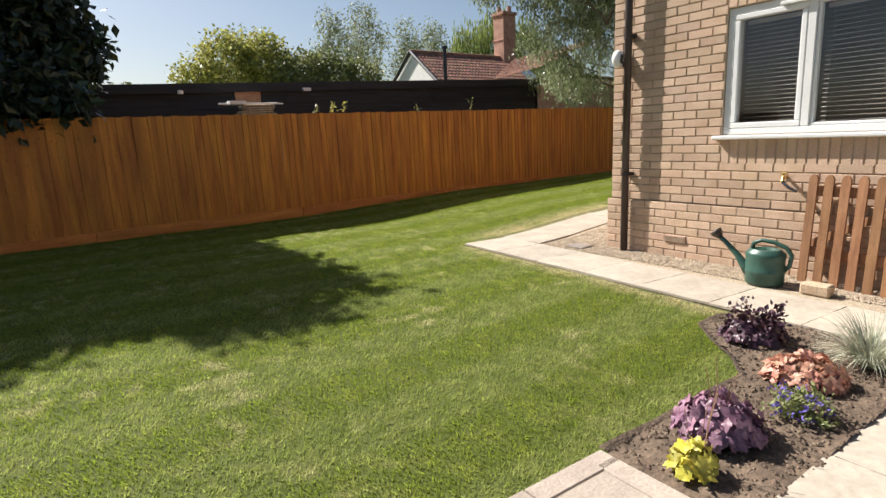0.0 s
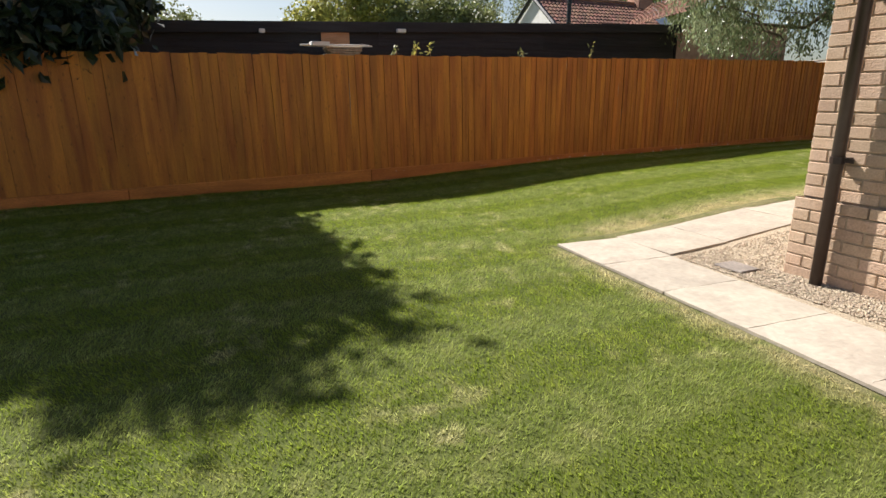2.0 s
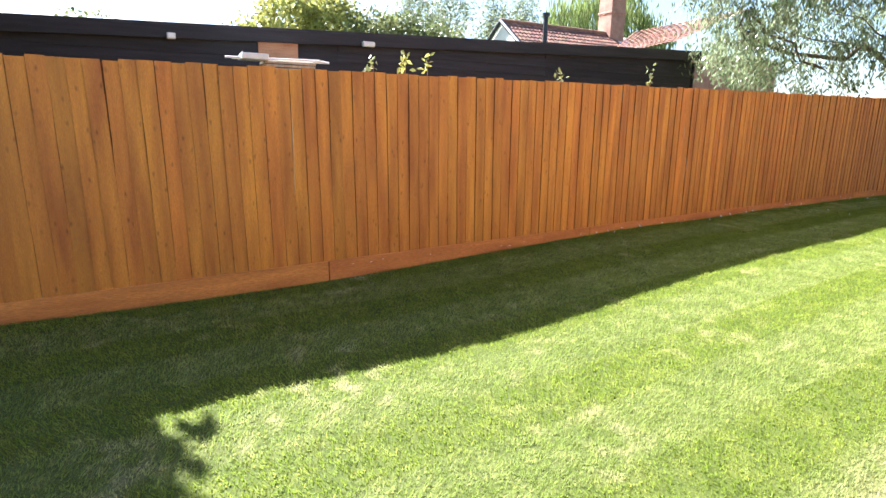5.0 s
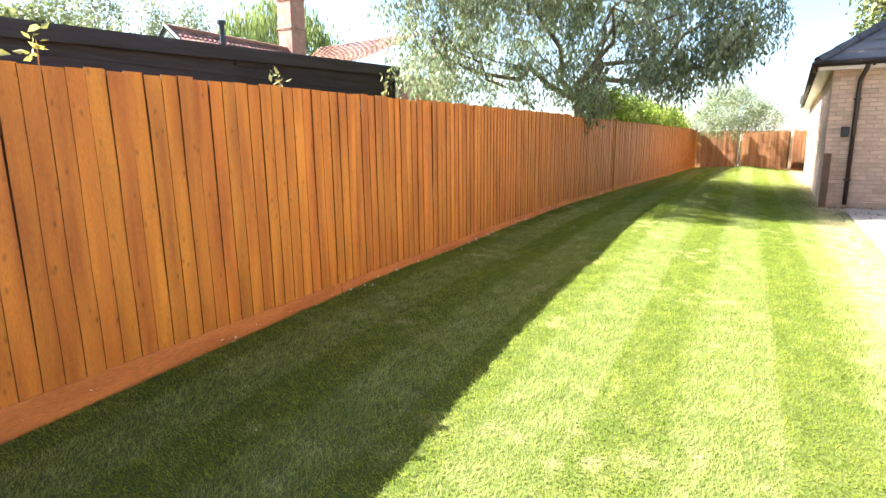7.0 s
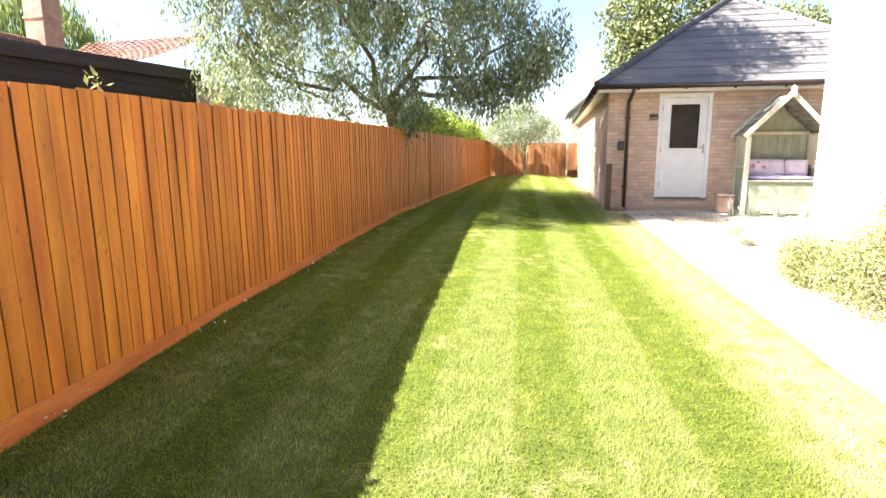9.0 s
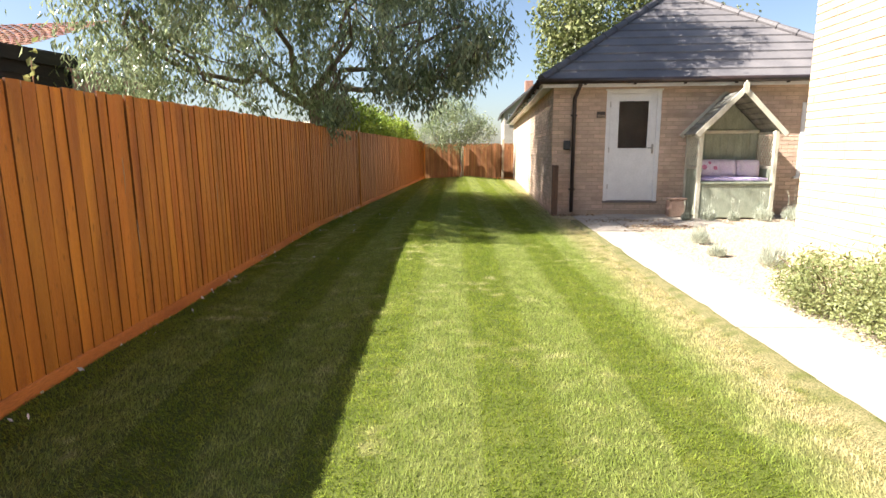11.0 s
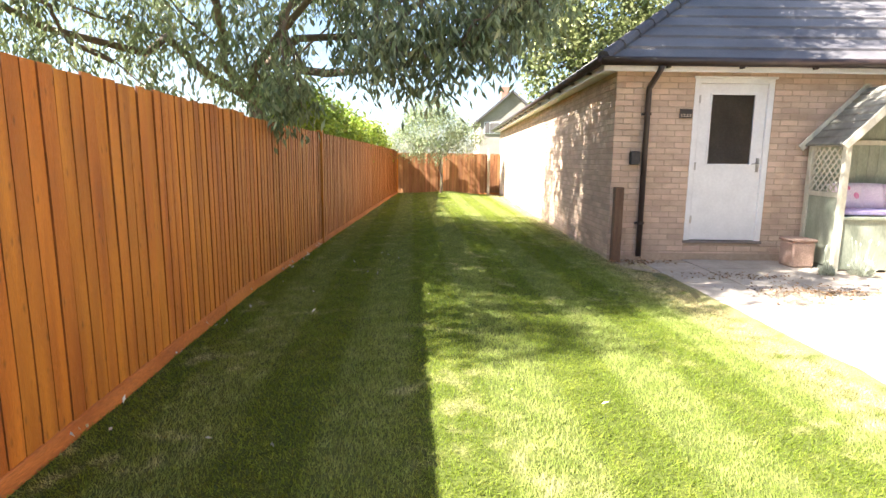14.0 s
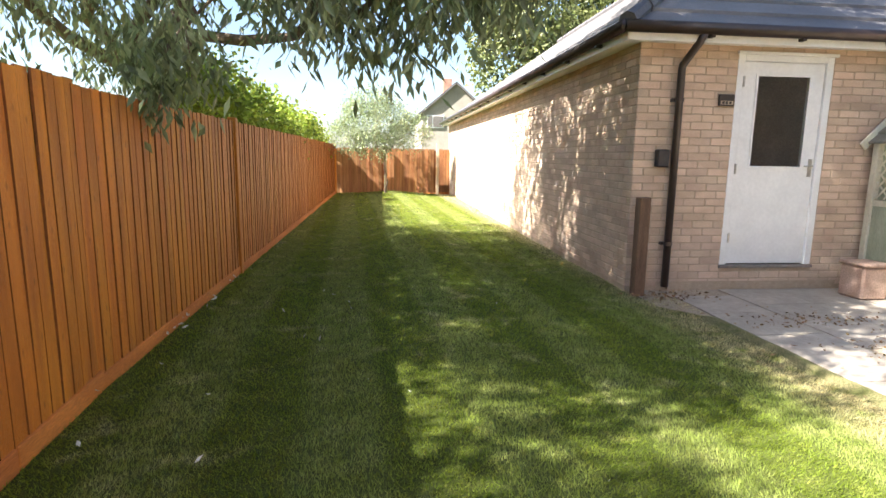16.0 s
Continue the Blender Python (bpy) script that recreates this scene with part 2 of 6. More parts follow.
M["joint"] = mat("sandy_bedding", (0.16, 0.12, 0.08), (0.25, 0.20, 0.14), 12, 0.95, 0.5, 90)
M["gravel"] = mat("golden_gravel_bed", (0.31, 0.245, 0.17), (0.47, 0.39, 0.29), 60, 0.9, 1.0, 110, fine=0.4)
M["pebble"] = mat("golden_gravel_stone", (0.34, 0.265, 0.19), (0.49, 0.405, 0.305), 9, 0.85, 0.2, 90, fine=0.1, piece=0.35, island=True)
M["soil"] = mat("dry_soil", (0.085, 0.058, 0.040), (0.165, 0.118, 0.082), 9, 0.95, 1.0, 45, fine=0.35)
M["clod"] = mat("soil_clod", (0.085, 0.058, 0.040), (0.18, 0.128, 0.090), 9, 0.95, 0.8, 90, fine=0.3, piece=0.3, island=True)
M["slate"] = mat("grey_roof_tile", (0.105, 0.098, 0.102), (0.20, 0.185, 0.18), 1.2, 0.62, 0.25, 40, fine=0.14, piece=0.12)
M["ridge"] = mat("ridge_tile", (0.09, 0.08, 0.085), (0.14, 0.13, 0.13), 2, 0.7, 0.3, 40)
M["pantile"] = mat("clay_pantile", (0.17, 0.07, 0.045), (0.30, 0.145, 0.095), 3, 0.8, 0.3, 60, fine=0.2, piece=0.4, island=True)
M["chimney"] = mat("red_chimney_brick", (0.26, 0.13, 0.09), (0.40, 0.22, 0.16), 3, 0.9, 0.4, 60, fine=0.2)
M["render"] = mat("white_render", (0.70, 0.69, 0.66), (0.80, 0.79, 0.77), 2, 0.85, 0.2, 60, fine=0.06)
M["bark"] = mat("tree_bark", (0.09, 0.06, 0.04), (0.22, 0.16, 0.11), 6, 0.9, 0.9, 30, (1, 1, 0.25), 0.3)
M["leaf_grey"] = mat("grey_green_leaf", (0.115, 0.155, 0.06), (0.37, 0.41, 0.235), 1.3, 0.25, 0, 20, fine=0.2, piece=0.5, island=True, trans=0.45)
M["leaf_dark"] = mat("dark_evergreen_leaf", (0.014, 0.024, 0.012), (0.032, 0.048, 0.022), 0.8, 0.38, 0, 20, fine=0.2, piece=0.5, island=True, trans=0.12)
M["leaf_lime"] = mat("lime_green_leaf", (0.13, 0.20, 0.02), (0.30, 0.36, 0.04), 0.7, 0.5, 0, 20, fine=0.2, piece=0.4, island=True, trans=0.4)
M["leaf_mid"] = mat("mid_green_leaf", (0.10, 0.125, 0.038), (0.23, 0.245, 0.09), 0.5, 0.5, 0, 20, fine=0.2, piece=0.45, island=True, trans=0.3)
M["leaf_willow"] = mat("weeping_leaf", (0.15, 0.20, 0.05), (0.28, 0.32, 0.10), 0.3, 0.5, 0, 20, fine=0.2, piece=0.35, island=True, trans=0.35)
M["leaf_yellow"] = mat("yellow_green_leaf", (0.27, 0.28, 0.06), (0.46, 0.44, 0.13), 0.4, 0.5, 0, 20, fine=0.2, piece=0.4, island=True, trans=0.35)
M["leaf_birch"] = mat("sparse_pale_leaf", (0.19, 0.22, 0.12), (0.32, 0.35, 0.20), 0.4, 0.5, 0, 20, fine=0.2, piece=0.4, island=True, trans=0.3)
M["leaf_silver"] = mat("silvery_leaf", (0.17, 0.22, 0.09), (0.33, 0.37, 0.20), 1.5, 0.5, 0, 20, fine=0.2, piece=0.35, island=True, trans=0.3)
M["leaf_bush"] = mat("shrub_leaf", (0.17, 0.20, 0.065), (0.30, 0.32, 0.13), 3, 0.5, 0, 20, fine=0.2, piece=0.22, island=True, trans=0.3)
M["leaf_purple"] = mat("purple_leaf", (0.13, 0.05, 0.09), (0.34, 0.19, 0.26), 14, 0.45, 0.2, 60, fine=0.25, piece=0.35, island=True, trans=0.15)
M["leaf_plum"] = mat("plum_leaf", (0.035, 0.012, 0.022), (0.10, 0.045, 0.07), 14, 0.4, 0.2, 60, fine=0.25, piece=0.5, island=True, trans=0.12)
M["leaf_coral"] = mat("coral_leaf", (0.40, 0.16, 0.10), (0.62, 0.36, 0.25), 12, 0.5, 0.2, 60, fine=0.2, piece=0.35, island=True, trans=0.2)
M["leaf_citron"] = mat("citron_leaf", (0.45, 0.40, 0.03), (0.66, 0.60, 0.12), 12, 0.5, 0.2, 60, fine=0.2, piece=0.25, island=True, trans=0.3)
M["leaf_grass"] = mat("pale_grass_leaf", (0.32, 0.34, 0.24), (0.56, 0.56, 0.44), 10, 0.5, 0, 20, fine=0.2, piece=0.35, island=True, trans=0.25)
M["leaf_lav"] = mat("lavender_leaf", (0.34, 0.37, 0.28), (0.52, 0.54, 0.44), 10, 0.6, 0, 20, fine=0.2, piece=0.35, island=True, trans=0.2)
M["petal"] = mat("blue_violet_petal", (0.10, 0.07, 0.34), (0.20, 0.15, 0.50), 20, 0.5, 0, 20, fine=0.2, piece=0.3, island=True, trans=0.2)
M["stem"] = mat("flower_stem", (0.22, 0.12, 0.08), (0.32, 0.20, 0.12), 20, 0.6)
M["can"] = mat("dark_green_plastic", (0.026, 0.075, 0.058), (0.042, 0.105, 0.082), 5, 0.38, 0.05, 40, fine=0.12)
M["can_dark"] = mat("brown_black_plastic", (0.025, 0.018, 0.014), (0.05, 0.035, 0.028), 8, 0.5)
M["trellis"] = mat("brown_stained_timber", (0.20, 0.085, 0.035), (0.34, 0.17, 0.08), 4, 0.7, 0.4, 60, (6, 6, 0.6), 0.2, 0.12)
M["arbour"] = mat("sage_painted_timber", (0.26, 0.29, 0.21), (0.36, 0.38, 0.29), 5, 0.7, 0.25, 40, (2, 2, 0.6), 0.12, 0.06)
M["arbour_pale"] = mat("cream_painted_timber", (0.50, 0.47, 0.36), (0.62, 0.58, 0.46), 5, 0.7, 0.25, 40, (2, 2, 0.6), 0.12, 0.06)
M["arbour_roof"] = mat("grey_mineral_felt", (0.15, 0.145, 0.12), (0.27, 0.255, 0.215), 5, 0.85, 0.4, 90)
M["cushion"] = mat("lilac_cotton", (0.50, 0.40, 0.66), (0.62, 0.52, 0.76), 14, 0.9, 0.2, 120)
M["pillow"] = mat("pale_pink_cotton", (0.72, 0.58, 0.66), (0.82, 0.72, 0.76), 10, 0.9, 0.2, 120)
M["pillow_print"] = mat("rose_print", (0.62, 0.16, 0.28), (0.75, 0.30, 0.42), 14, 0.9)
M["terracotta"] = mat("terracotta_pot", (0.34, 0.22, 0.165), (0.46, 0.32, 0.25), 7, 0.88, 0.3, 60)
M["stone"] = mat("sandstone_block", (0.40, 0.29, 0.19), (0.52, 0.40, 0.28), 9, 0.9, 0.5, 60)
M["blind"] = mat("grey_blind_slat", (0.30, 0.28, 0.26), (0.38, 0.35, 0.33), 5, 0.5, 0, 40, fine=0.08)
# the dimness indoors is put into this dark plaster colour
M["room"] = mat("darkened_room_plaster", (0.10, 0.09, 0.085), (0.15, 0.135, 0.125), 2, 0.9)
M["lining"] = mat("grey_store_lining", (0.34, 0.32, 0.31), (0.46, 0.43, 0.42), 3, 0.9)
M["far_wall"] = mat("grey_buff_render", (0.27, 0.24, 0.205), (0.35, 0.315, 0.27), 1.5, 0.9)
M["steel"] = mat("brushed_metal", (0.45, 0.44, 0.42), (0.60, 0.58, 0.55), 20, 0.3, metal=1.0, fine=0.1)
M["brass"] = mat("brass_tap", (0.55, 0.38, 0.14), (0.65, 0.46, 0.20), 20, 0.35, metal=1.0, fine=0.1)
M["sill"] = mat("stone_threshold", (0.18, 0.15, 0.13), (0.28, 0.24, 0.21), 8, 0.85, 0.2, 60)
M["litter"] = mat("dry_leaf", (0.16, 0.09, 0.04), (0.32, 0.20, 0.10), 30, 0.8, piece=0.4, island=True)
M["white_bit"] = mat("pale_litter", (0.60, 0.57, 0.50), (0.75, 0.72, 0.66), 30, 0.8)
M["orange_panel"] = mat("bare_cedar_panel", (0.38, 0.19, 0.10), (0.52, 0.29, 0.17), 4, 0.75, 0.3, 40, (1, 1, 8))
M["dark_metal"] = mat("dark_flue_metal", (0.03, 0.03, 0.035), (0.06, 0.06, 0.065), 8, 0.45, metal=0.6)
M["glass"] = glass_mat()


# ---- mesh helpers ----
def part(name, bm, material, parent=None, label="", smooth=False):
    me = bpy.data.meshes.new(name)
    bm.to_mesh(me)
    bm.free()
    me.materials.append(material)
    if smooth:
        me.polygons.foreach_set("use_smooth", [True] * len(me.polygons))
    ob = new(name, me)
    ob.parent = parent
    if label:
        ob["label"] = label
    return ob


def raw(name, verts, faces, material, parent=None, kind="", smooth=False):
    """A mesh out of computed arrays of corners and faces, all faces with the same number of corners."""
    verts, faces = np.asarray(verts, dtype=np.float32), np.asarray(faces, dtype=np.int32)
    me = bpy.data.meshes.new(name)
    k = faces.shape[1]
    me.vertices.add(len(verts))
    me.vertices.foreach_set("co", verts.ravel())
    me.loops.add(faces.size)
    me.loops.foreach_set("vertex_index", faces.ravel())
    me.polygons.add(len(faces))
    me.polygons.foreach_set("loop_start", np.arange(0, faces.size, k, dtype=np.int32))
    me.polygons.foreach_set("loop_total", np.full(len(faces), k, dtype=np.int32))
    me.update(calc_edges=True)
    me.materials.append(material)
    me.polygons.foreach_set("use_smooth", [smooth] * len(me.polygons))
    ob = new(name, me)
    ob.parent = parent
    if kind:
        ob["kind"] = kind
    return ob


def shared(name, me, parent, m):
    """One more object on a mesh that others use."""
    ob = bpy.data.objects.new(name, me)
    scene.collection.objects.link(ob)
    ob.parent = parent
    ob.matrix_basis = m
    return ob


def empty(name, label, category, place=(0, 0, 0), rz=0.0, group="", kind=""):
    ob = new(name)
    ob.empty_display_size = 0.1
    ob.matrix_basis = pose(*place, 0, 0, rz)
    return tagged(ob, label, category, group, kind)


def box(bm, x0, y0, z0, x1, y1, z1, bevel=0.0, m=None):
    made = bmesh.ops.create_cube(bm, size=1.0)
    vs = made["verts"]
    for v in vs:
        v.co = Vector(((x0 + x1) / 2 + v.co.x * (x1 - x0), (y0 + y1) / 2 + v.co.y * (y1 - y0), (z0 + z1) / 2 + v.co.z * (z1 - z0)))
    if bevel:
        es = list({e for v in vs for e in v.link_edges})
        r = bmesh.ops.bevel(bm, geom=es, offset=bevel, segments=1, affect="EDGES")
        vs = list({v for v in r["verts"]} | {v for v in vs if v.is_valid})
    if m is not None:
        bmesh.ops.transform(bm, matrix=m, verts=[v for v in vs if v.is_valid])
    return bm


def abox(x0, y0, z0, x1, y1, z1, bevel=0.0, m=None):
    return box(bmesh.new(), x0, y0, z0, x1, y1, z1, bevel, m)


def tube(bm, pts, radii, seg=8, cap=True):
    """A round bar along points."""
    pts = [Vector(p) for p in pts]
    rings, old, q = [], None, None
    for i, p in enumerate(pts):
        d = (pts[min(i + 1, len(pts) - 1)] - pts[max(i - 1, 0)]).normalized()
        q = d.to_track_quat("Z", "Y").to_matrix() if old is None else old.rotation_difference(d).to_matrix() @ q
        old = d
        r = radii[i] if isinstance(radii, (list, tuple)) else radii
        rings.append([bm.verts.new(p + q @ Vector((r * math.cos(2 * math.pi * k / seg), r * math.sin(2 * math.pi * k / seg), 0))) for k in range(seg)])
    for a, b in zip(rings, rings[1:]):
        for k in range(seg):
            bm.faces.new((a[k], a[(k + 1) % seg], b[(k + 1) % seg], b[k]))
    if cap:
        bm.faces.new(list(reversed(rings[0])))
        bm.faces.new(rings[-1])
    return bm


def prism(bm, outline, z0, z1):
    """A flat outline with thickness."""
    lo = [bm.verts.new((x, y, z0)) for x, y in outline]
    hi = [bm.verts.new((x, y, z1)) for x, y in outline]
    k = len(outline)
    for i in range(k):
        bm.faces.new((lo[i], lo[(i + 1) % k], hi[(i + 1) % k], hi[i]))
    bm.faces.new(hi)
    bm.faces.new(list(reversed(lo)))
    bmesh.ops.recalc_face_normals(bm, faces=bm.faces[:])
    return bm


def leaves(centres, per, spread, length, width, hang, rng, fold=0.25):
    """Arrays of folded, pointed leaves round many twig centres. hang: 0 any way, 1 straight down."""
    centres = np.asarray(centres)
    c = np.repeat(centres, per, axis=0)
    n = len(c)
    c = c + rng.normal(size=(n, 3)) * np.asarray(spread)
    d = rng.normal(size=(n, 3))
    d /= np.linalg.norm(d, axis=1)[:, None]
    d = d * (1 - hang) + np.array([0, 0, -1.0]) * hang
    d /= np.linalg.norm(d, axis=1)[:, None]
    s = np.cross(d, rng.normal(size=(n, 3)))
    s /= np.linalg.norm(s, axis=1)[:, None]
    up = np.cross(s, d)
    ln = (length * rng.uniform(0.6, 1.3, n))[:, None]
    wd = (width * rng.uniform(0.6, 1.3, n))[:, None]
    v = np.stack([c, c + d * ln * 0.45 + s * wd + up * wd * fold, c + d * ln, c + d * ln * 0.45 - s * wd + up * wd * fold], 1).reshape(-1, 3)
    i = np.arange(n)[:, None] * 4
    f = np.concatenate([i + [[0, 1, 2]], i + [[0, 2, 3]]], 0)
    return v, f


def blob(rng, n, centre, radii, hollow=0.55, low=None):
    """Points in an uneven ball, most of them near its skin."""
    d = rng.normal(size=(n, 3))
    d /= np.linalg.norm(d, axis=1)[:, None]
    r = rng.uniform(hollow, 1, n) ** 0.6
    p = np.asarray(centre) + d * r[:, None] * np.asarray(radii)
    return p if low is None else p[p[:, 2] > low]


def stones(rng, xy, z, size):
    """Arrays of small uneven stones, eight faces each."""
    n = len(xy)
    base = np.array([[1, 0, 0], [0, 1, 0], [-1, 0, 0], [0, -1, 0], [0, 0, 1], [0, 0, -1]], float)
    s = size * rng.uniform(0.5, 1.3, (n, 1, 1)) * rng.uniform(0.6, 1.2, (n, 6, 1)) * np.array([1, 1, 0.65])
    a = rng.uniform(0, 6.28, n)
    x = base[None, :, 0] * np.cos(a)[:, None] - base[None, :, 1] * np.sin(a)[:, None]
    y = base[None, :, 0] * np.sin(a)[:, None] + base[None, :, 1] * np.cos(a)[:, None]
    b = np.stack([x, y, np.repeat(base[None, :, 2], n, 0)], 2) * s
    v = (b + np.concatenate([xy, np.broadcast_to(np.asarray(z), (n,))[:, None]], 1)[:, None, :]).reshape(-1, 3)
    t = np.array([[0, 1, 4], [1, 2, 4], [2, 3, 4], [3, 0, 4], [1, 0, 5], [2, 1, 5], [3, 2, 5], [0, 3, 5]])
    return v, (np.arange(n)[:, None, None] * 6 + t[None]).reshape(-1, 3)


# ---- ground, lawn, paths ----
def fence_x(y):
    return 0.80 - 0.058 * y if y < 13.79 else 0.0


bm = bmesh.new()
bmesh.ops.create_grid(bm, x_segments=8, y_segments=8, size=2500)
ground = tagged(part("ground", bm, M["ground"]), "rough green ground spreading to the horizon", "ground", kind="structure")
ground.location.z = -0.30


def path_left(y):
    return 4.58 - 0.030 * (y - 4.9) if y < 11 else 4.397 - 0.012 * (y - 11)


def lawn_right(y):
    if y < 2.17:
        return 8.31
    if y < 4.33:
        return 8.33 if y < 3.25 else 8.33 - (y - 3.25) * 0.55
    return path_left(min(y, 15.2)) if y < 15.7 else 3.97


def gz(y, x=4.5):
    """The ground falls a little towards the front of the house."""
    w = min(max(x / 4.5, 0.0), 1.0)
    a, b = 3.2 + 1.7 * w, 7.8 - 0.9 * w
    t = min(max((y - a) / (b - a), 0.0), 1.0)
    return -0.13 * (1 - t * t * (3 - 2 * t))


def lawn_z(x, y):
    t = min(max((y - 7.0) / 5.0, 0.0), 1.0) * min(max((3.9 - x) / 1.6, 0.0), 1.0)
    return gz(y, x) + (0.05 + 0.07 * math.exp(-((x - 1.8) / 0.8) ** 2)) * t + 0.012 * noise.noise(Vector((x * 0.7, y * 0.7, 0))) + 0.006 * noise.noise(Vector((x * 3, y * 3, 4)))


rng = np.random.default_rng(5)
ys = np.concatenate([np.linspace(-9, 4.28, 90), np.linspace(4.281, 30.4, 150)])
cols = 50
verts = []
for y in ys:
    over = 4.6 < y < 15.1
    x0, x1 = fence_x(y) - 0.1, lawn_right(y) + (0.02 + 0.045 * max(noise.noise(Vector((0, y * 2.2, 9))) + 0.5 * noise.noise(Vector((0, y * 9, 3))), -0.4) if over else 0.0)
    for k in range(cols + 1):
        x = x0 + (x1 - x0) * k / cols
        verts.append((x, y, lawn_z(x, y) if not over or k < cols - 1 else gz(y) + (0.034 if k < cols else 0.015)))
faces = []
for j in range(len(ys) - 1):
    for k in range(cols):
        a = j * (cols + 1) + k
        faces.append((a, a + 1, a + cols + 2, a + cols + 1))
lawn = tagged(raw("lawn", verts, faces, M["lawn"], smooth=True), "mown green lawn with pale stripes and dry patches", "lawn", kind="structure")

# short blades, denser along the line walked
cand, thin = [], []
for (x0, y0, x1, y1, dens) in ((0.6, -1.2, 8.4, 4.28, 10500), (0.0, 4.28, 4.6, 30.3, 12000)):
    k = int((x1 - x0) * (y1 - y0) * dens)
    p = np.stack([rng.uniform(x0, x1, k), rng.uniform(y0, y1, k)], 1)
    chance = np.exp(-np.maximum(p[:, 1] - 13.0, 0) / 5.0)
    stay = rng.uniform(0, 1, k) < chance
    cand.append(p[stay])
    thin.append(chance[stay])
cand, thin = np.concatenate(cand), np.concatenate(thin)
lx = np.array([fence_x(y) for y in cand[:, 1]])
rx = np.array([lawn_right(y) for y in cand[:, 1]])
edge = rng.normal(0.0, 0.015, len(cand))
keep = (cand[:, 1] < 4.30 - 0.055 * (cand[:, 0] - 4.6)) | (cand[:, 0] < 4.55) | (cand[:, 1] > 4.34)
keep &= (cand[:, 0] > lx + 0.02) & (cand[:, 0] < rx + edge)
cand, thin = cand[keep], thin[keep]
n = len(cand)
ang, hgt, wid = rng.uniform(0, 6.283, n), rng.uniform(0.010, 0.025, n), rng.uniform(0.0014, 0.0032, n) / np.sqrt(thin)
lean = rng.normal(0, 0.009, (n, 2))
# the mower lays the grass one way on one stripe and back on the next
lean[:, 1] += 0.0085 * np.clip(2.0 * np.sin((cand[:, 0] + 0.055 * cand[:, 1] - 2.65) * 2 * math.pi / 0.8), -1, 1)
base = np.concatenate([cand, np.array([lawn_z(a, b) for a, b in cand])[:, None]], 1)
side = np.stack([np.cos(ang) * wid, np.sin(ang) * wid, np.zeros(n)], 1)
tip = base + np.concatenate([lean, hgt[:, None]], 1)
base[:, 2] += 0.0005
v = np.stack([base - side, base + side, tip], 1).reshape(-1, 3)
tagged(raw("grass", v, np.arange(n * 3).reshape(-1, 3), M["blade"]), "short mown green grass blades of the lawn", "grass", kind="stuff")


def sheet(name, outline, z, material, label):
    bm = bmesh.new()
    prism(bm, outline, -0.29, z)
    return tagged(part(name, bm, material), label, name.split("_")[0], kind="structure")


# beds of bedding sand and gravel that lie beside the lawn
sheet("gravel_bed", [(4.62, 4.40), (12, 4.02), (12, 5.5), (4.62, 5.5)], -0.122, M["gravel"], "golden gravel strip between paving and house wall")
sheet("patio_base", [(8.32, -6), (13, -6), (13, 4.35), (8.96, 4.35), (8.96, 2.16), (8.32, 2.16)], -0.126, M["joint"], "sandy bedding below the block paving")
# gravel that rises along the side path to the store
verts, faces = [], []
rows_y = np.concatenate([np.linspace(4.9, 7.0, 16), np.linspace(7.2, 16.2, 24)])
for y in rows_y:
    x0 = path_left(y) + 0.02 if y < 15.3 else 4.02
    for k in range(7):
        verts.append((x0 + (12.0 - x0) * k / 6, y, gz(y) + 0.006))
for j in range(len(rows_y) - 1):
    for k in range(6):
        a = j * 7 + k
        faces.append((a, a + 1, a + 8, a + 7))
tagged(raw("gravel_bed_2", verts, faces, M["gravel"]), "golden gravel bed planted with small lavender", "gravel", kind="structure")


def slab_mesh(name, w, d, h, seed):
    r = random.Random(seed)
    bm = bmesh.new()
    nx, ny = 5, 5
    g = [[None] * (ny + 1) for _ in range(nx + 1)]
    for i in range(nx + 1):
        for j in range(ny + 1):
            e = i in (0, nx) or j in (0, ny)
            x, y = -w / 2 + w * i / nx, -d / 2 + d * j / ny
            if e:
                x += r.uniform(-0.003, 0.003)
                y += r.uniform(-0.003, 0.003)
            g[i][j] = bm.verts.new((x, y, h - (0.005 if e else 0) + r.uniform(-0.0015, 0.0015)))
    for i in range(nx):
        for j in range(ny):
            bm.faces.new((g[i][j], g[i + 1][j], g[i + 1][j + 1], g[i][j + 1]))
    rim = [g[i][0] for i in range(nx + 1)] + [g[nx][j] for j in range(1, ny + 1)] + [g[i][ny] for i in range(nx - 1, -1, -1)] + [g[0][j] for j in range(ny - 1, 0, -1)]
    low = [bm.verts.new((v.co.x, v.co.y, 0)) for v in rim]
    for k in range(len(rim)):
        bm.faces.new((rim[k], low[k], low[(k + 1) % len(rim)], rim[(k + 1) % len(rim)]))
    me = bpy.data.meshes.new(name)
    bm.to_mesh(me)
    bm.free()
    me.materials.append(M["slab"])
    return me


garden_path = empty("garden_path", "pale riven stone slab path along lawn and house", "path", kind="structure")
slabs = [slab_mesh("slab", 0.594, 0.594, 0.022, k) for k in range(4)]
long_slabs = [slab_mesh("slab", 0.594, 0.894, 0.022, k + 9) for k in range(3)]
rs = random.Random(3)
for k in range(9):
    shared("slab", slabs[k % 4], garden_path, pose(4.90 + 0.599 * k, 4.63 - 0.055 * 0.6 * k, -0.125 + rs.uniform(0, 0.003), 0, 0, -3.15 + 90 * rs.randint(0, 3)))
y = 4.935
k = 0
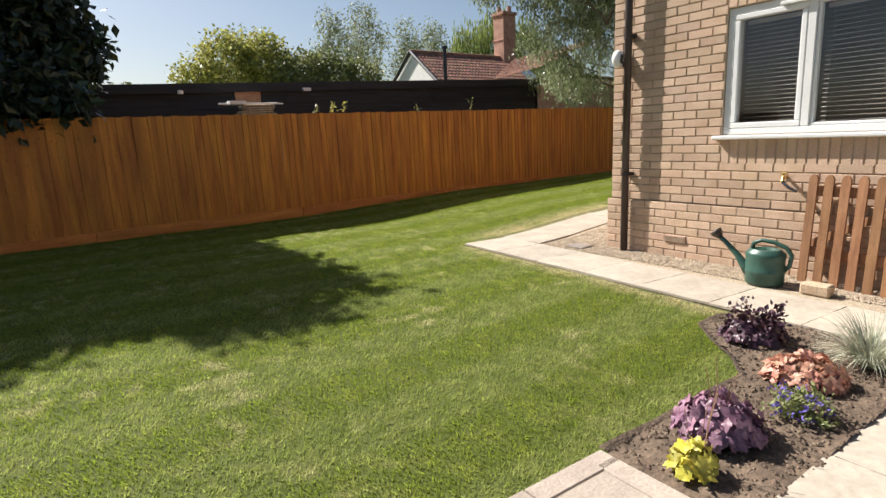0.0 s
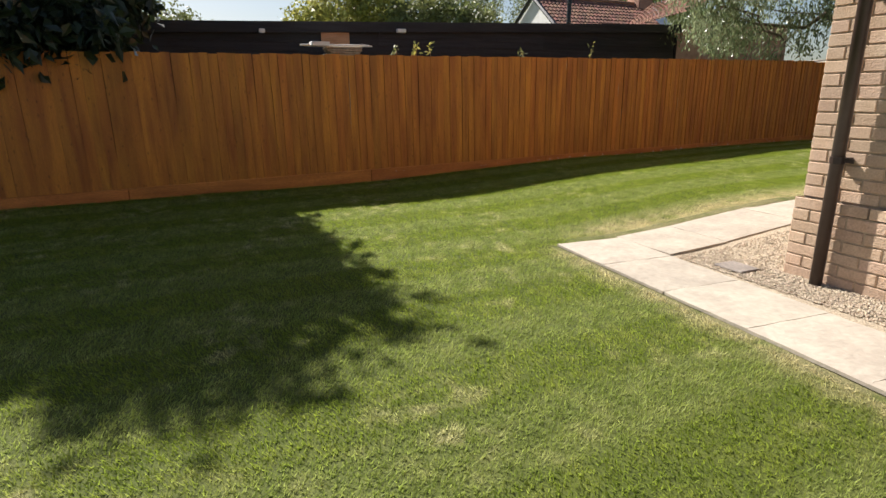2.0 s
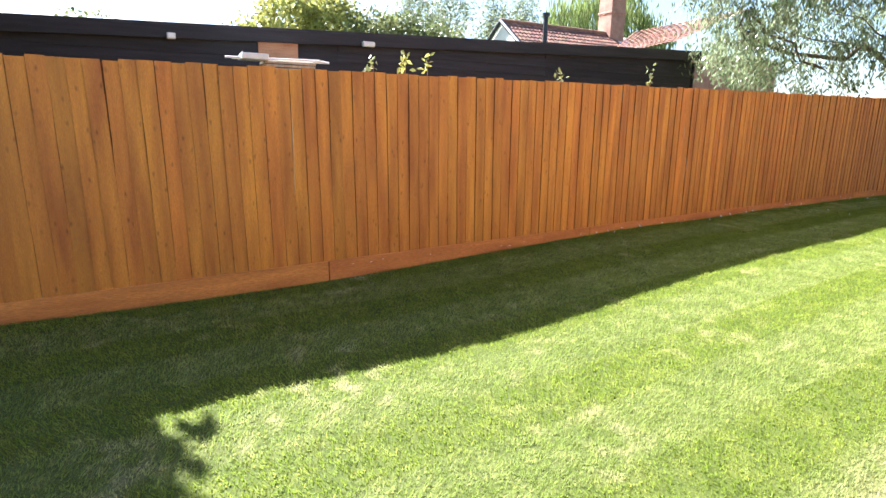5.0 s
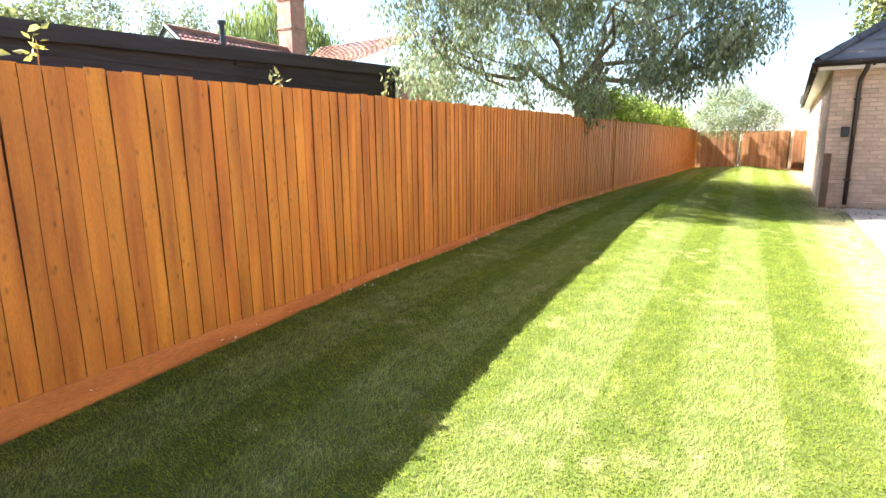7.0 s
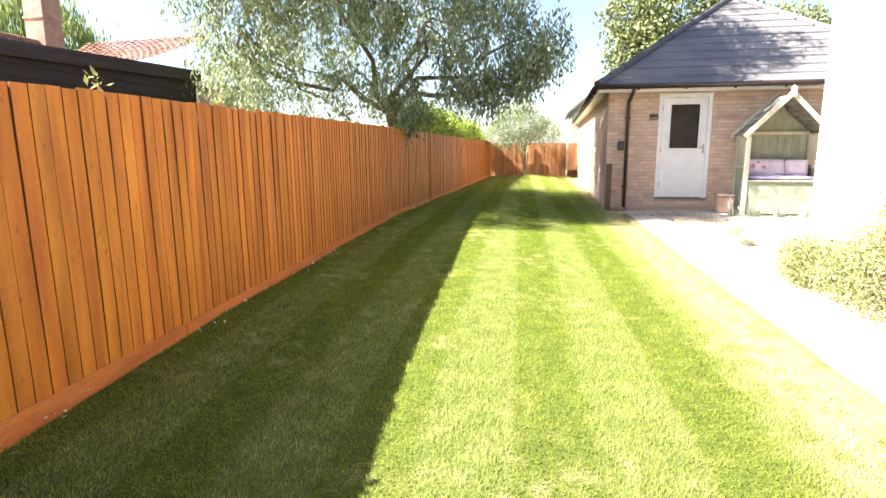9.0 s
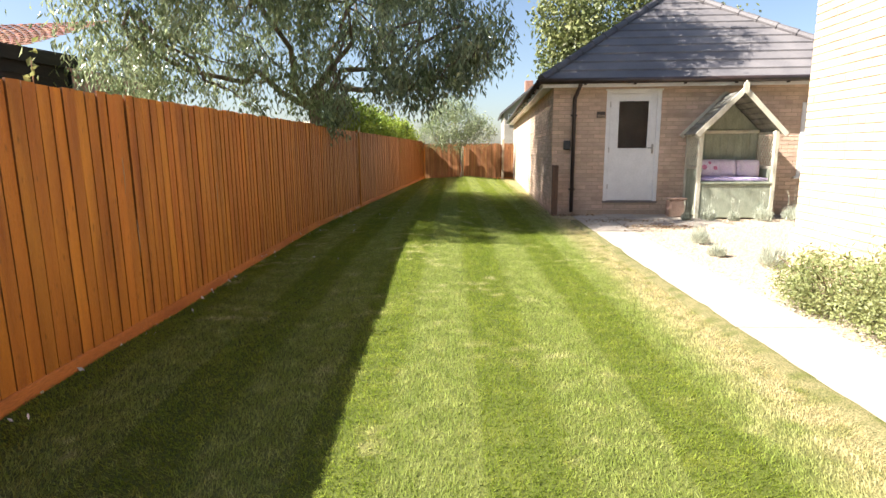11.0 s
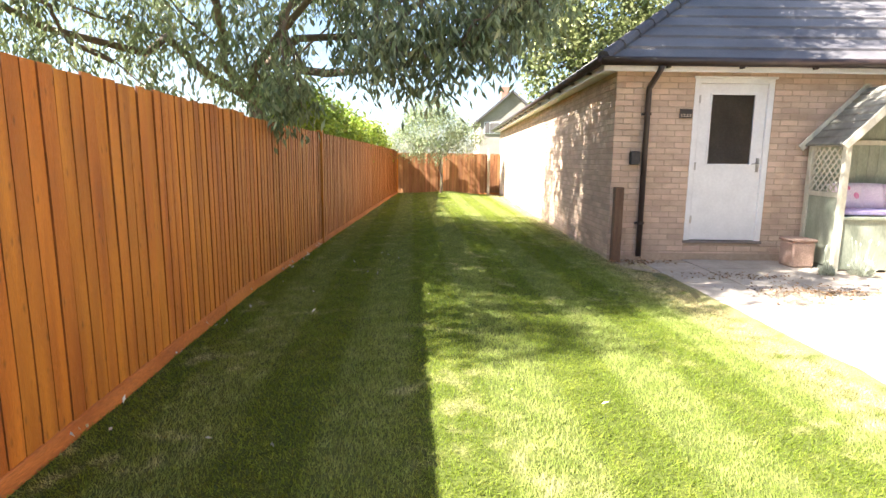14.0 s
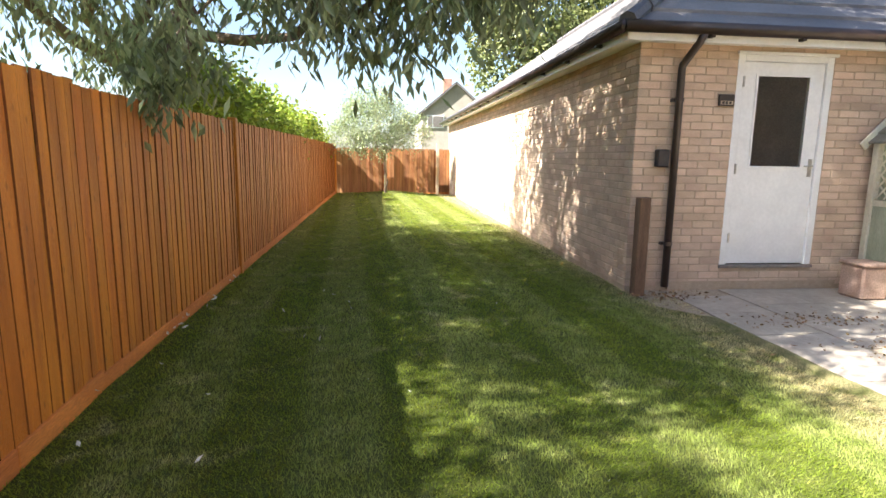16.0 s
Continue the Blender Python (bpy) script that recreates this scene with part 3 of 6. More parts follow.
while y < 15.0:
    d = 0.9 if k % 3 else 0.6
    mesh = long_slabs[k % 3] if d > 0.7 else slabs[k % 4]
    tilt = math.degrees(math.atan2(gz(y + d) - gz(y), d))
    shared("slab", mesh, garden_path, pose(path_left(y + d / 2) + 0.3, y + d / 2, (gz(y) + gz(y + d)) / 2 + rs.uniform(0, 0.003), tilt if k % 2 == 0 else -tilt, 0, 1.2 + (180 if k % 2 else 0)))
    y += d
    k += 1
y_end = y
# wider apron in front of the store's door
for i in range(3):
    for j in range(3):
        shared("slab", slabs[(i + j) % 4], garden_path, pose(path_left(15) + 0.92 + 0.6 * i, 14.50 + 0.6 * j, rs.uniform(0, 0.003), 0, 0, 90 * rs.randint(0, 3)))
shared("slab", slabs[1], garden_path, pose(path_left(15) + 0.31, y_end + 0.31, 0, 0, 0, 0))
# path from the patio up to the house
for j in range(3):
    shared("slab", long_slabs[j % 3], garden_path, pose(9.15, 1.98 + 0.9 * j - 0.55, gz(3) + rs.uniform(0, 0.003), 0, 0, 180 * (j % 2)))

# block paving where the walk begins
patio = empty("patio", "block paved terrace in buff and brown with a border course", "patio", kind="structure")


def paver_mesh(w, d):
    bm = abox(-w / 2, -d / 2, 0, w / 2, d / 2, 0.022, 0.004)
    me = bpy.data.meshes.new("paver")
    bm.to_mesh(me)
    bm.free()
    me.materials.append(M["paver"])
    return me


edge_x, edge_y, full = paver_mesh(0.394, 0.094), paver_mesh(0.094, 0.394), paver_mesh(0.394, 0.294)
for k in range(2):
    shared("paver", edge_x, patio, pose(8.58 + 0.4 * k, 2.11, gz(2) + 0.004))
for k in range(9):
    shared("paver", edge_y, patio, pose(8.37, 1.96 - 0.4 * k, gz(2) + 0.004))
for j in range(10):
    for i in range(8):
        shared("paver", full, patio, pose(8.62 + 0.4 * i + (0.2 if j % 2 else 0), 1.91 - 0.3 * j, gz(2) + 0.004 + rs.uniform(0, 0.002)))


# ---- fences ----
def board_mesh(w, h, thick, seed, face="fence"):
    """A feather-edge board, thick along one edge, thin along the other, with an uneven top and sides darkened for joint
    shade.
    """
    r = random.Random(seed)
    bm = bmesh.new()
    rows = 6
    left, right, back = [], [], []
    for k in range(rows + 1):
        z = h * k / rows
        wob = r.uniform(-0.003, 0.003)
        if k == rows:
            z += r.uniform(-0.012, 0.006)
        left.append(bm.verts.new((thick, -w / 2 + wob, z)))
        right.append(bm.verts.new((thick * 0.35, w / 2 + wob * 0.6, z)))
        back.append((bm.verts.new((-0.004, -w / 2 + wob, z)), bm.verts.new((-0.004, w / 2 + wob * 0.6, z))))
    edges = []
    for k in range(rows):
        bm.faces.new((left[k], right[k], right[k + 1], left[k + 1]))
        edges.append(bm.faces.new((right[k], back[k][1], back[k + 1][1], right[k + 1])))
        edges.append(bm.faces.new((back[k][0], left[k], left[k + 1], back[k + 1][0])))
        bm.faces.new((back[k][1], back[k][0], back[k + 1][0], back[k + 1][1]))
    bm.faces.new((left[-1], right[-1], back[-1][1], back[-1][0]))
    # side faces take the dark joint-shade colour
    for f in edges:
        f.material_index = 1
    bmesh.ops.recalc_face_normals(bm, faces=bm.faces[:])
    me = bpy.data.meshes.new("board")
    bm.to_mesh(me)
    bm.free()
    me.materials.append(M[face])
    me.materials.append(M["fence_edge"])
    return me


BOARDS = [board_mesh(0.1003, 1.525, 0.0085, k) for k in range(7)]
# boards for the garden's end, in the browner shade-darkened wood
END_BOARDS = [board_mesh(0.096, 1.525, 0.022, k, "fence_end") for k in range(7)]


def board_fence(a, b, label, posts, top=1.64, step=0.1005, boards=BOARDS):
    """Close-boarded fence from a to b, seen face on the side to the right of the way a to b."""
    a, b = Vector((*a, 0)), Vector((*b, 0))
    way = (b - a).normalized()
    length = (b - a).length
    yaw = math.degrees(math.atan2(way.y, way.x)) - 90
    ob = empty("fence", label, "fence", tuple(a), yaw)
    r = random.Random(int(length * 10))
    n = int(length / step)
    for k in range(n):
        shared("board", boards[r.randrange(7)], ob, pose(r.uniform(-0.002, 0.003), (k + 0.5) * step, 0.100 + r.uniform(-0.004, 0.004), r.uniform(-0.25, 0.25), r.uniform(-0.2, 0.2), r.uniform(-0.5, 0.5)))
    # backing strip, darkened likewise so that the gaps read as shade
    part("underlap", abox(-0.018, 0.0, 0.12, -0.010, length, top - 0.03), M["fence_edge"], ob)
    y = 0.0
    while y < length - 0.05:
        d = min(3.0, length - y)
        bm = abox(-0.012, y + 0.004, -0.11, 0.02, y + d - 0.004, 0.107, 0.004)
        part("gravel_board", bm, M["fence_dark"], ob)
        for z in (0.35, 0.95, 1.5):
            part("rail", abox(-0.06, y + 0.01, z, -0.0185, y + d - 0.01, z + 0.075), M["fence_dark"], ob)
        part("rear_post", abox(-0.16, y - 0.05, -0.1, -0.062, y + 0.05, top - 0.03, 0.004), M["fence_dark"], ob)
        y += d
    for y, proud in posts:
        part("post", abox(-0.05, y - 0.045, -0.1, proud, y + 0.045, top + 0.02, 0.006), M["fence"], ob)
    return ob


fence_a = board_fence((fence_x(-8), -8), (fence_x(13.78), 13.78), "orange-brown stained close-boarded timber fence beside the lawn", [])
fence_a.matrix_basis = pose(fence_x(-8), -8, -0.197, 0, 0, math.degrees(math.atan(0.058))) @ Matrix.Rotation(math.atan(0.0115), 4, "X")
fence_b = board_fence((0.0, 13.72), (0.0, 29.9), "orange-brown stained timber fence under the overhanging tree", [(3.1, 0.035), (16.0, 0.05)])
fence_b.location.z = 0.03
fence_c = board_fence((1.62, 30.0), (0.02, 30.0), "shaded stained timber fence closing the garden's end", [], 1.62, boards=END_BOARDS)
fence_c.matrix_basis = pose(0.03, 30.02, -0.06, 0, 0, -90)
fence_d = board_fence((1.75, 30.4), (3.42, 30.4), "sunlit stained timber gate panel between pale posts", [], 1.6, boards=END_BOARDS)
fence_d.name = "garden_gate"
fence_d["category"] = "gate"
fence_d.matrix_basis = pose(1.76, 30.42, -0.06, 0, 0, -90)
fence_e = board_fence((3.52, 30.9), (3.96, 30.9), "short dark timber fence beside the brick wall", [], 1.6, boards=END_BOARDS)
fence_e.matrix_basis = pose(3.54, 30.92, -0.06, 0, 0, -90)


def sliver(y, z0, z1, w):
    """A long pale sliver along a board's edge, standing for light through a gap."""
    a = fence_x(y)
    bm = bmesh.new()
    tube(bm, [(a + 0.019, y, z0), (a + 0.021, y + 0.004, (z0 + z1) / 2), (a + 0.019, y + 0.001, z1)], [w * 0.3, w, w * 0.4], 6)
    tagged(part("wood_sliver", bm, M["post_pale"]), "pale sliver standing for light between stained fence boards", "sliver")


# pale strips added where light leaks between the boards
sliver(3.72, 0.62, 1.28, 0.004)
sliver(8.42, 0.98, 1.22, 0.003)
sliver(8.52, 0.55, 0.80, 0.003)
sliver(9.85, 0.75, 0.98, 0.003)
sliver(7.30, 1.42, 1.56, 0.003)


def post_thing(x, y, h, w, material, label):
    bm = abox(x - w / 2, y - w / 2, -0.1, x + w / 2, y + w / 2, h, 0.008)
    return tagged(part("gate_post", bm, material), label, "post")


post_thing(1.69, 30.25, 1.6, 0.10, M["post_pale"], "pale weathered timber gate post")
post_thing(3.47, 30.25, 1.75, 0.10, M["post_pale"], "tall pale weathered post at the gate")
# stub post at the store's corner
post_thing(4.03, 15.86, 0.97, 0.11, M["old_post"], "short brown timber post at the brick corner")


# ---- brick walls ----
def brick_mesh(name, w, material):
    bm = bmesh.new()
    h, d, c = 0.065, 0.006, 0.003
    lo = [bm.verts.new(p) for p in ((0, 0, 0), (w, 0, 0), (w, 0, h), (0, 0, h))]
    hi = [bm.verts.new(p) for p in ((c, -d, c), (w - c, -d, c), (w - c, -d, h - c), (c, -d, h - c))]
    bm.faces.new(hi)
    for k in range(4):
        bm.faces.new((lo[k], lo[(k + 1) % 4], hi[(k + 1) % 4], hi[k]))
    me = bpy.data.meshes.new(name)
    bm.to_mesh(me)
    bm.free()
    me.materials.append(material)
    return me


def brick_face(wall, material, joined, length, courses, holes, near, m, z0=0.0, limit=300):
    """Bricks in stretcher bond on a wall's face, which runs along x from 0 and looks to -y; m lays it into the world.
    Those with x in near are objects of their own, the rest one mesh."""
    whole, half = brick_mesh("brick", 0.215, material), brick_mesh("brick", 0.1025, material)
    vv, ff = [], []
    r = random.Random(courses)
    made = 0
    for j in range(courses):
        z = z0 + 0.075 * j + 0.005
        xs = [(-0.1125 if j % 2 else 0.0) + 0.225 * i for i in range(int(length / 0.225) + 2)]
        for x in xs:
            x0, x1 = max(x, 0.0), min(x + 0.215, length)
            if x1 - x0 < 0.04:
                continue
            spans = [(x0, x1)]
            for hx0, hz0, hx1, hz1 in holes:
                if z + 0.05 > hz0 and z + 0.015 < hz1:
                    cut = []
                    for s0, s1 in spans:
                        if s1 <= hx0 or s0 >= hx1:
                            cut.append((s0, s1))
                        else:
                            if hx0 - s0 > 0.03:
                                cut.append((s0, hx0))
                            if s1 - hx1 > 0.03:
                                cut.append((hx1, s1))
                    spans = cut
            for s0, s1 in spans:
                w = s1 - s0
                jig = r.uniform(-0.0012, 0.0008)
                if near[0] <= s0 and s1 <= near[1] and near[2] <= z <= near[3] and made < limit and (abs(w - 0.215) < 0.002 or abs(w - 0.1025) < 0.012):
                    shared("brick", whole if w > 0.15 else half, wall, m @ pose(s0, jig, z, 0, r.uniform(-0.25, 0.25), 0))
                    made += 1
                    continue
                b, d, c = len(vv), 0.006, 0.003
                vv += [(s0, 0, z), (s1, 0, z), (s1, 0, z + 0.065), (s0, 0, z + 0.065),
                       (s0 + c, jig - d, z + c), (s1 - c, jig - d, z + c), (s1 - c, jig - d, z + 0.065 - c), (s0 + c, jig - d, z + 0.065 - c)]
                ff += [(b + 4, b + 5, b + 6, b + 7), (b, b + 1, b + 5, b + 4), (b + 1, b + 2, b + 6, b + 5), (b + 2, b + 3, b + 7, b + 6), (b + 3, b, b + 4, b + 7)]
    if vv:
        arr = np.array(vv) @ np.array(m.to_3x3()).T + np.array(m.translation)
        raw("brick_courses", arr, ff, joined, wall, "stuff")


HX, HY, HYE = 5.84, 5.34, 10.8       # house: corner by the path, front face, end of the side wall
WX0, WX1, WZ0, WZ1 = 6.97, 9.15, 1.005, 2.02     # window opening


def wall_box(name, x0, y0, z0, x1, y1, z1, material, parent):
    return part(name, abox(x0, y0, z0, x1, y1, z1), material, parent)


def house():
    ob = tagged(empty("house", "house of buff brick with white window and brown downpipe", "house"), kind="structure")
    y1 = HY + 0.28
    front = wall_box("wall_front", HX, HY, -0.2, WX0, y1, 4.6, M["mortar"], ob)
    for x0, z0, x1, z1 in ((WX0, -0.2, WX1, WZ0), (WX0, WZ1, WX1, 4.6), (WX1, -0.2, 13.0, 4.6)):
        wall_box("wall_front", x0, HY, z0, x1, y1, z1, M["mortar"], ob)
    side = wall_box("wall_side", HX, y1, -0.2, HX + 0.28, HYE, 4.6, M["mortar"], ob)
    wall_box("wall_rear", HX + 0.28, HYE - 0.28, -0.1, 13.0, HYE, 4.6, M["mortar"], ob)
    wall_box("wall_end", 12.72, y1, -0.1, 13.0, HYE - 0.28, 4.6, M["mortar"], ob)
    # plinth: seven courses a little proud, with a plinth course on top
    plinth = 0.405
    part("plinth", abox(HX - 0.03, HY - 0.03, -0.2, 13.0, HY - 0.001, plinth - 0.075, 0), M["mortar"], ob)
    part("plinth", abox(HX - 0.03, HY - 0.001, -0.2, HX - 0.001, HYE, plinth - 0.075, 0), M["mortar"], ob)
    # roof
    bm = bmesh.new()
    lo = [bm.verts.new(p) for p in ((HX - 0.35, HY - 0.35, 4.6), (13.3, HY - 0.35, 4.6), (13.3, HYE + 0.35, 4.6), (HX - 0.35, HYE + 0.35, 4.6))]
    hi = [bm.verts.new(p) for p in ((HX + 2.3, (HY + HYE) / 2, 6.6), (10.7, (HY + HYE) / 2, 6.6))]
    for f in ((lo[0], lo[1], hi[1], hi[0]), (lo[1], lo[2], hi[1]), (lo[2], lo[3], hi[0], hi[1]), (lo[3], lo[0], hi[0]), (lo[3], lo[2], lo[1], lo[0])):
        bm.faces.new(f)
    part("roof", bm, M["slate"], ob)
    # room behind the window, its dimness put into the wall colour
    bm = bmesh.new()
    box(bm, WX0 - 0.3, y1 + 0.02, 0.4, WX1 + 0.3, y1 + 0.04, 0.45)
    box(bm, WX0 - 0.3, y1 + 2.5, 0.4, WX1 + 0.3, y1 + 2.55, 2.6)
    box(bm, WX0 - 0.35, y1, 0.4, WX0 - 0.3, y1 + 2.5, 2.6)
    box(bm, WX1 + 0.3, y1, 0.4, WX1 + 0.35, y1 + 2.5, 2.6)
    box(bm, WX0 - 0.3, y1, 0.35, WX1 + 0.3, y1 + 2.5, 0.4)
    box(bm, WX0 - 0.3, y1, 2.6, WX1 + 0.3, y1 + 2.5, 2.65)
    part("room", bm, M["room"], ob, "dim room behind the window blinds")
    return ob


house_ob = house()


def house_window():
    ob = tagged(empty("window_1", "white plastic casement window with grey slatted blinds", "window"), kind="structure")
    yf = HY - 0.004
    # outer frame
    f = 0.055
    for x0, z0, x1, z1 in ((WX0, WZ0, WX1, WZ0 + f), (WX0, WZ1 - f, WX1, WZ1), (WX0, WZ0 + f, WX0 + f, WZ1 - f), (WX1 - f, WZ0 + f, WX1, WZ1 - f)):
        part("window_frame", abox(x0, yf + 0.02, z0, x1, yf + 0.10, z1, 0.006), M["white"], ob)
    mx = 7.60
    part("mullion", abox(mx - 0.03, yf + 0.02, WZ0 + f, mx + 0.03, yf + 0.10, WZ1 - f, 0.006), M["white"], ob)
    for x0, x1, proud in ((WX0 + f, mx - 0.03, 0.012), (mx + 0.03, WX1 - f, 0.0)):
        s = 0.045 if proud else 0.025
        z0, z1 = WZ0 + f, WZ1 - f
        for a, b, c, d in ((x0, z0, x1, z0 + s), (x0, z1 - s, x1, z1), (x0, z0 + s, x0 + s, z1 - s), (x1 - s, z0 + s, x1, z1 - s)):
            part("sash", abox(a, yf + 0.03 - proud, b, c, yf + 0.085, d, 0.008), M["white"], ob)
        pane = part("pane", abox(x0 + s, yf + 0.055, z0 + s, x1 - s, yf + 0.061, z1 - s), M["glass"], ob)
        pane.visible_shadow = False
        bl = part("blind", abox(x0 + s, yf + 0.135, z1 - s - 0.03, x1 - s, yf + 0.165, z1 - s), M["blind"], ob, "grey slatted venetian blind")
        z = z0 + s + 0.01
        me = None
        while z < z1 - s - 0.03:
            if me is None:
                slat = part("slat", abox(x0 + s + 0.004, -0.0125, -0.001, x1 - s - 0.004, 0.0125, 0.001), M["blind"], bl)
                me = slat.data
                slat.matrix_basis = pose(0, yf + 0.15, z, 10)
            else:
                shared("slat", me, bl, pose(0, yf + 0.15, z, 10))
            z += 0.034
    part("window_sill", abox(WX0 - 0.06, yf - 0.06, WZ0 - 0.035, WX1 + 0.06, yf + 0.06, WZ0 - 0.002, 0.008), M["white"], ob, "white plastic window sill")
    part("trickle_vent", abox(7.38, yf - 0.012, WZ1 - 0.055, 7.8, yf + 0.021, WZ1 - 0.03, 0.005), M["white"], ob)
    return ob


house_window()


def downpipe(name, x, y, z0, z1, label, bends=()):
    ob = empty(name, label, "downpipe")
    bm = bmesh.new()
    tube(bm, [(x, y, z0), (x, y, z1), *bends], 0.036, 12)
    part("pipe", bm, M["brown_plastic"], ob, smooth=True)
    return ob


pipe_h = downpipe("downpipe", 6.06, HY - 0.085, -0.12, 4.55, "brown plastic downpipe clipped to the brick house corner")
for z in (0.66, 1.95, 3.4):
    bm = bmesh.new()
    tube(bm, [(6.06, HY - 0.085, z - 0.02), (6.06, HY - 0.085, z + 0.02)], 0.041, 12)
    box(bm, 6.02, HY - 0.05, z - 0.015, 6.10, HY, z + 0.015)
    box(bm, 6.08, HY - 0.085, z - 0.012, 6.15, HY - 0.077, z + 0.012)
    part("clip", bm, M["brown_plastic"], pipe_h)


def wall_lamp():
    ob = empty("wall_lamp", "small white round outdoor lamp on the brick wall", "lamp")
    bm = bmesh.new()
    bmesh.ops.create_uvsphere(bm, u_segments=16, v_segments=10, radius=0.075)
    bmesh.ops.transform(bm, matrix=pose(5.95, HY - 0.09, 1.76) @ Matrix.Diagonal((0.75, 0.85, 1.1, 1)), verts=bm.verts[:])
    part("shade", bm, M["white_paint"], ob, smooth=True)
    part("base", abox(5.92, HY - 0.05, 1.69, 6.01, HY - 0.012, 1.83, 0.008), M["dark_metal"], ob)
    bm = bmesh.new()
    tube(bm, [(5.97, HY - 0.03, 1.71), (6.01, HY - 0.12, 1.73), (6.03, HY - 0.13, 1.79)], 0.014, 8)
    part("bracket", bm, M["dark_metal"], ob)


wall_lamp()


def tap():
    ob = empty("garden_tap", "brass garden tap with a dark spout on brick", "tap")
    bm = bmesh.new()
    tube(bm, [(7.520, HY, 0.670), (7.520, HY - 0.07, 0.670), (7.530, HY - 0.10, 0.640)], 0.013, 8)
    box(bm, 7.495, HY - 0.075, 0.695, 7.545, HY - 0.055, 0.710, 0.004)
    box(bm, 7.513, HY - 0.07, 0.670, 7.527, HY - 0.06, 0.700)
    part("valve", bm, M["brass"], ob)
    bm = bmesh.new()
    tube(bm, [(7.530, HY - 0.10, 0.640), (7.580, HY - 0.11, 0.600), (7.640, HY - 0.11, 0.570)], 0.012, 8)
    part("spout", bm, M["dark_metal"], ob)


tap()
part("air_brick", abox(6.48, HY - 0.047, 0.03, 6.70, HY - 0.03, 0.095, 0.003), M["terracotta"], house_ob, "buff vent brick near the ground")
for k in range(6):
    part("vent_slot", abox(6.495, HY - 0.05, 0.039 + k * 0.009, 6.685, HY - 0.0468, 0.043 + k * 0.009), M["mortar"], house_ob)


# ---- brick store with hipped roof ----
OX, OY, OX1, OY1 = 3.98, 16.04, 10.0, 31.3
DX0, DX1, DZ0, DZ1 = 4.98, 6.0, 0.27, 2.37


def store():
    ob = tagged(empty("brick_store", "single-storey buff brick outbuilding with hipped grey tile roof", "outbuilding"), kind="structure")
    t = 0.22
    top = 2.44
    for x0, z0, x1, z1 in ((OX, -0.1, DX0, top), (DX0, -0.1, DX1, DZ0 - 0.03), (DX0, DZ1, DX1, top), (DX1, -0.1, 8.55, top), (8.55, -0.1, 9.6, 0.75), (8.55, 2.1, 9.6, top), (9.6, -0.1, OX1, top)):
        wall_box("wall_front", x0, OY, z0, x1, OY + t, z1, M["mortar_pale"], ob)
    wall_box("wall_side", OX, OY + t, -0.1, OX + t, OY1, top, M["mortar_pale"], ob)
    wall_box("wall_side", OX1 - t, OY + t, -0.1, OX1, OY1, top, M["mortar_pale"], ob)
    wall_box("wall_rear", OX + t, OY1 - t, -0.1, OX1 - t, OY1, top, M["mortar_pale"], ob)
    wall_box("inner_lining", DX0 - 0.5, OY + 1.6, 0.0, DX1 + 4.0, OY + 1.65, top, M["lining"], ob)
    part("step", abox(4.3, OY - 0.02, -0.05, 6.3, OY - 0.013, 0.10), M["mortar_pale"], ob)
    # roof courses
    e = 0.26
    x0, x1, y0, y1, z0 = OX - e, OX1 + e, OY - e, OY1 + e, 2.52
    cx, half = (x0 + x1) / 2, (x1 - x0) / 2
    rise = 2.32
    n = 12
    for k in range(n):
        a, b = k / n, (k + 1) / n
        lift = 0.035
        za, zb = z0 + rise * a + lift, z0 + rise * b + 0.004
        for s in range(4):
            bm = bmesh.new()
            if s == 0:
                p = [(x0 + half * a, y0 + half * a, za), (x1 - half * a, y0 + half * a, za), (x1 - half * b, y0 + half * b, zb), (x0 + half * b, y0 + half * b, zb)]
            elif s == 1:
                p = [(x0 + half * a, y1 - half * a, za), (x0 + half * a, y0 + half * a, za), (x0 + half * b, y0 + half * b, zb), (x0 + half * b, y1 - half * b, zb)]
            elif s == 2:
                p = [(x1 - half * a, y0 + half * a, za), (x1 - half * a, y1 - half * a, za), (x1 - half * b, y1 - half * b, zb), (x1 - half * b, y0 + half * b, zb)]
            else:
                p = [(x1 - half * a, y1 - half * a, za), (x0 + half * a, y1 - half * a, za), (x0 + half * b, y1 - half * b, zb), (x1 - half * b, y1 - half * b, zb)]
            hi = [bm.verts.new(q) for q in p]
            lo = [bm.verts.new((q[0], q[1], q[2] - 0.04)) for q in p]
            if (hi[2].co - hi[3].co).length < 1e-4:
                bm.faces.new((hi[0], hi[1], hi[2]))
            else:
                bm.faces.new(hi)
            bm.faces.new((lo[1], lo[0], hi[0], hi[1]))
            part("tile_course", bm, M["slate"], ob)
    # hip and ridge tiles
    for (ax, ay, az), (bx, by, bz), count in (((x0, y0, z0), (cx, y0 + half, z0 + rise), 12), ((x1, y0, z0), (cx, y0 + half, z0 + rise), 12), ((cx, y0 + half, z0 + rise), (cx, y1 - half, z0 + rise), 22)):
        A, B = Vector((ax, ay, az + 0.035)), Vector((bx, by, bz + 0.035))
        for k in range(count):
            bm = bmesh.new()
            p, q = A.lerp(B, k / count), A.lerp(B, (k + 1.06) / count)
            tube(bm, [p, q], [0.085, 0.07], 8)
            part("ridge_tile", bm, M["ridge"], ob)
    # fascia, soffit, gutters
    part("soffit", abox(x0 + 0.05, y0 + 0.05, 2.43, x1 - 0.05, y1 - 0.05, 2.45), M["fascia"], ob)
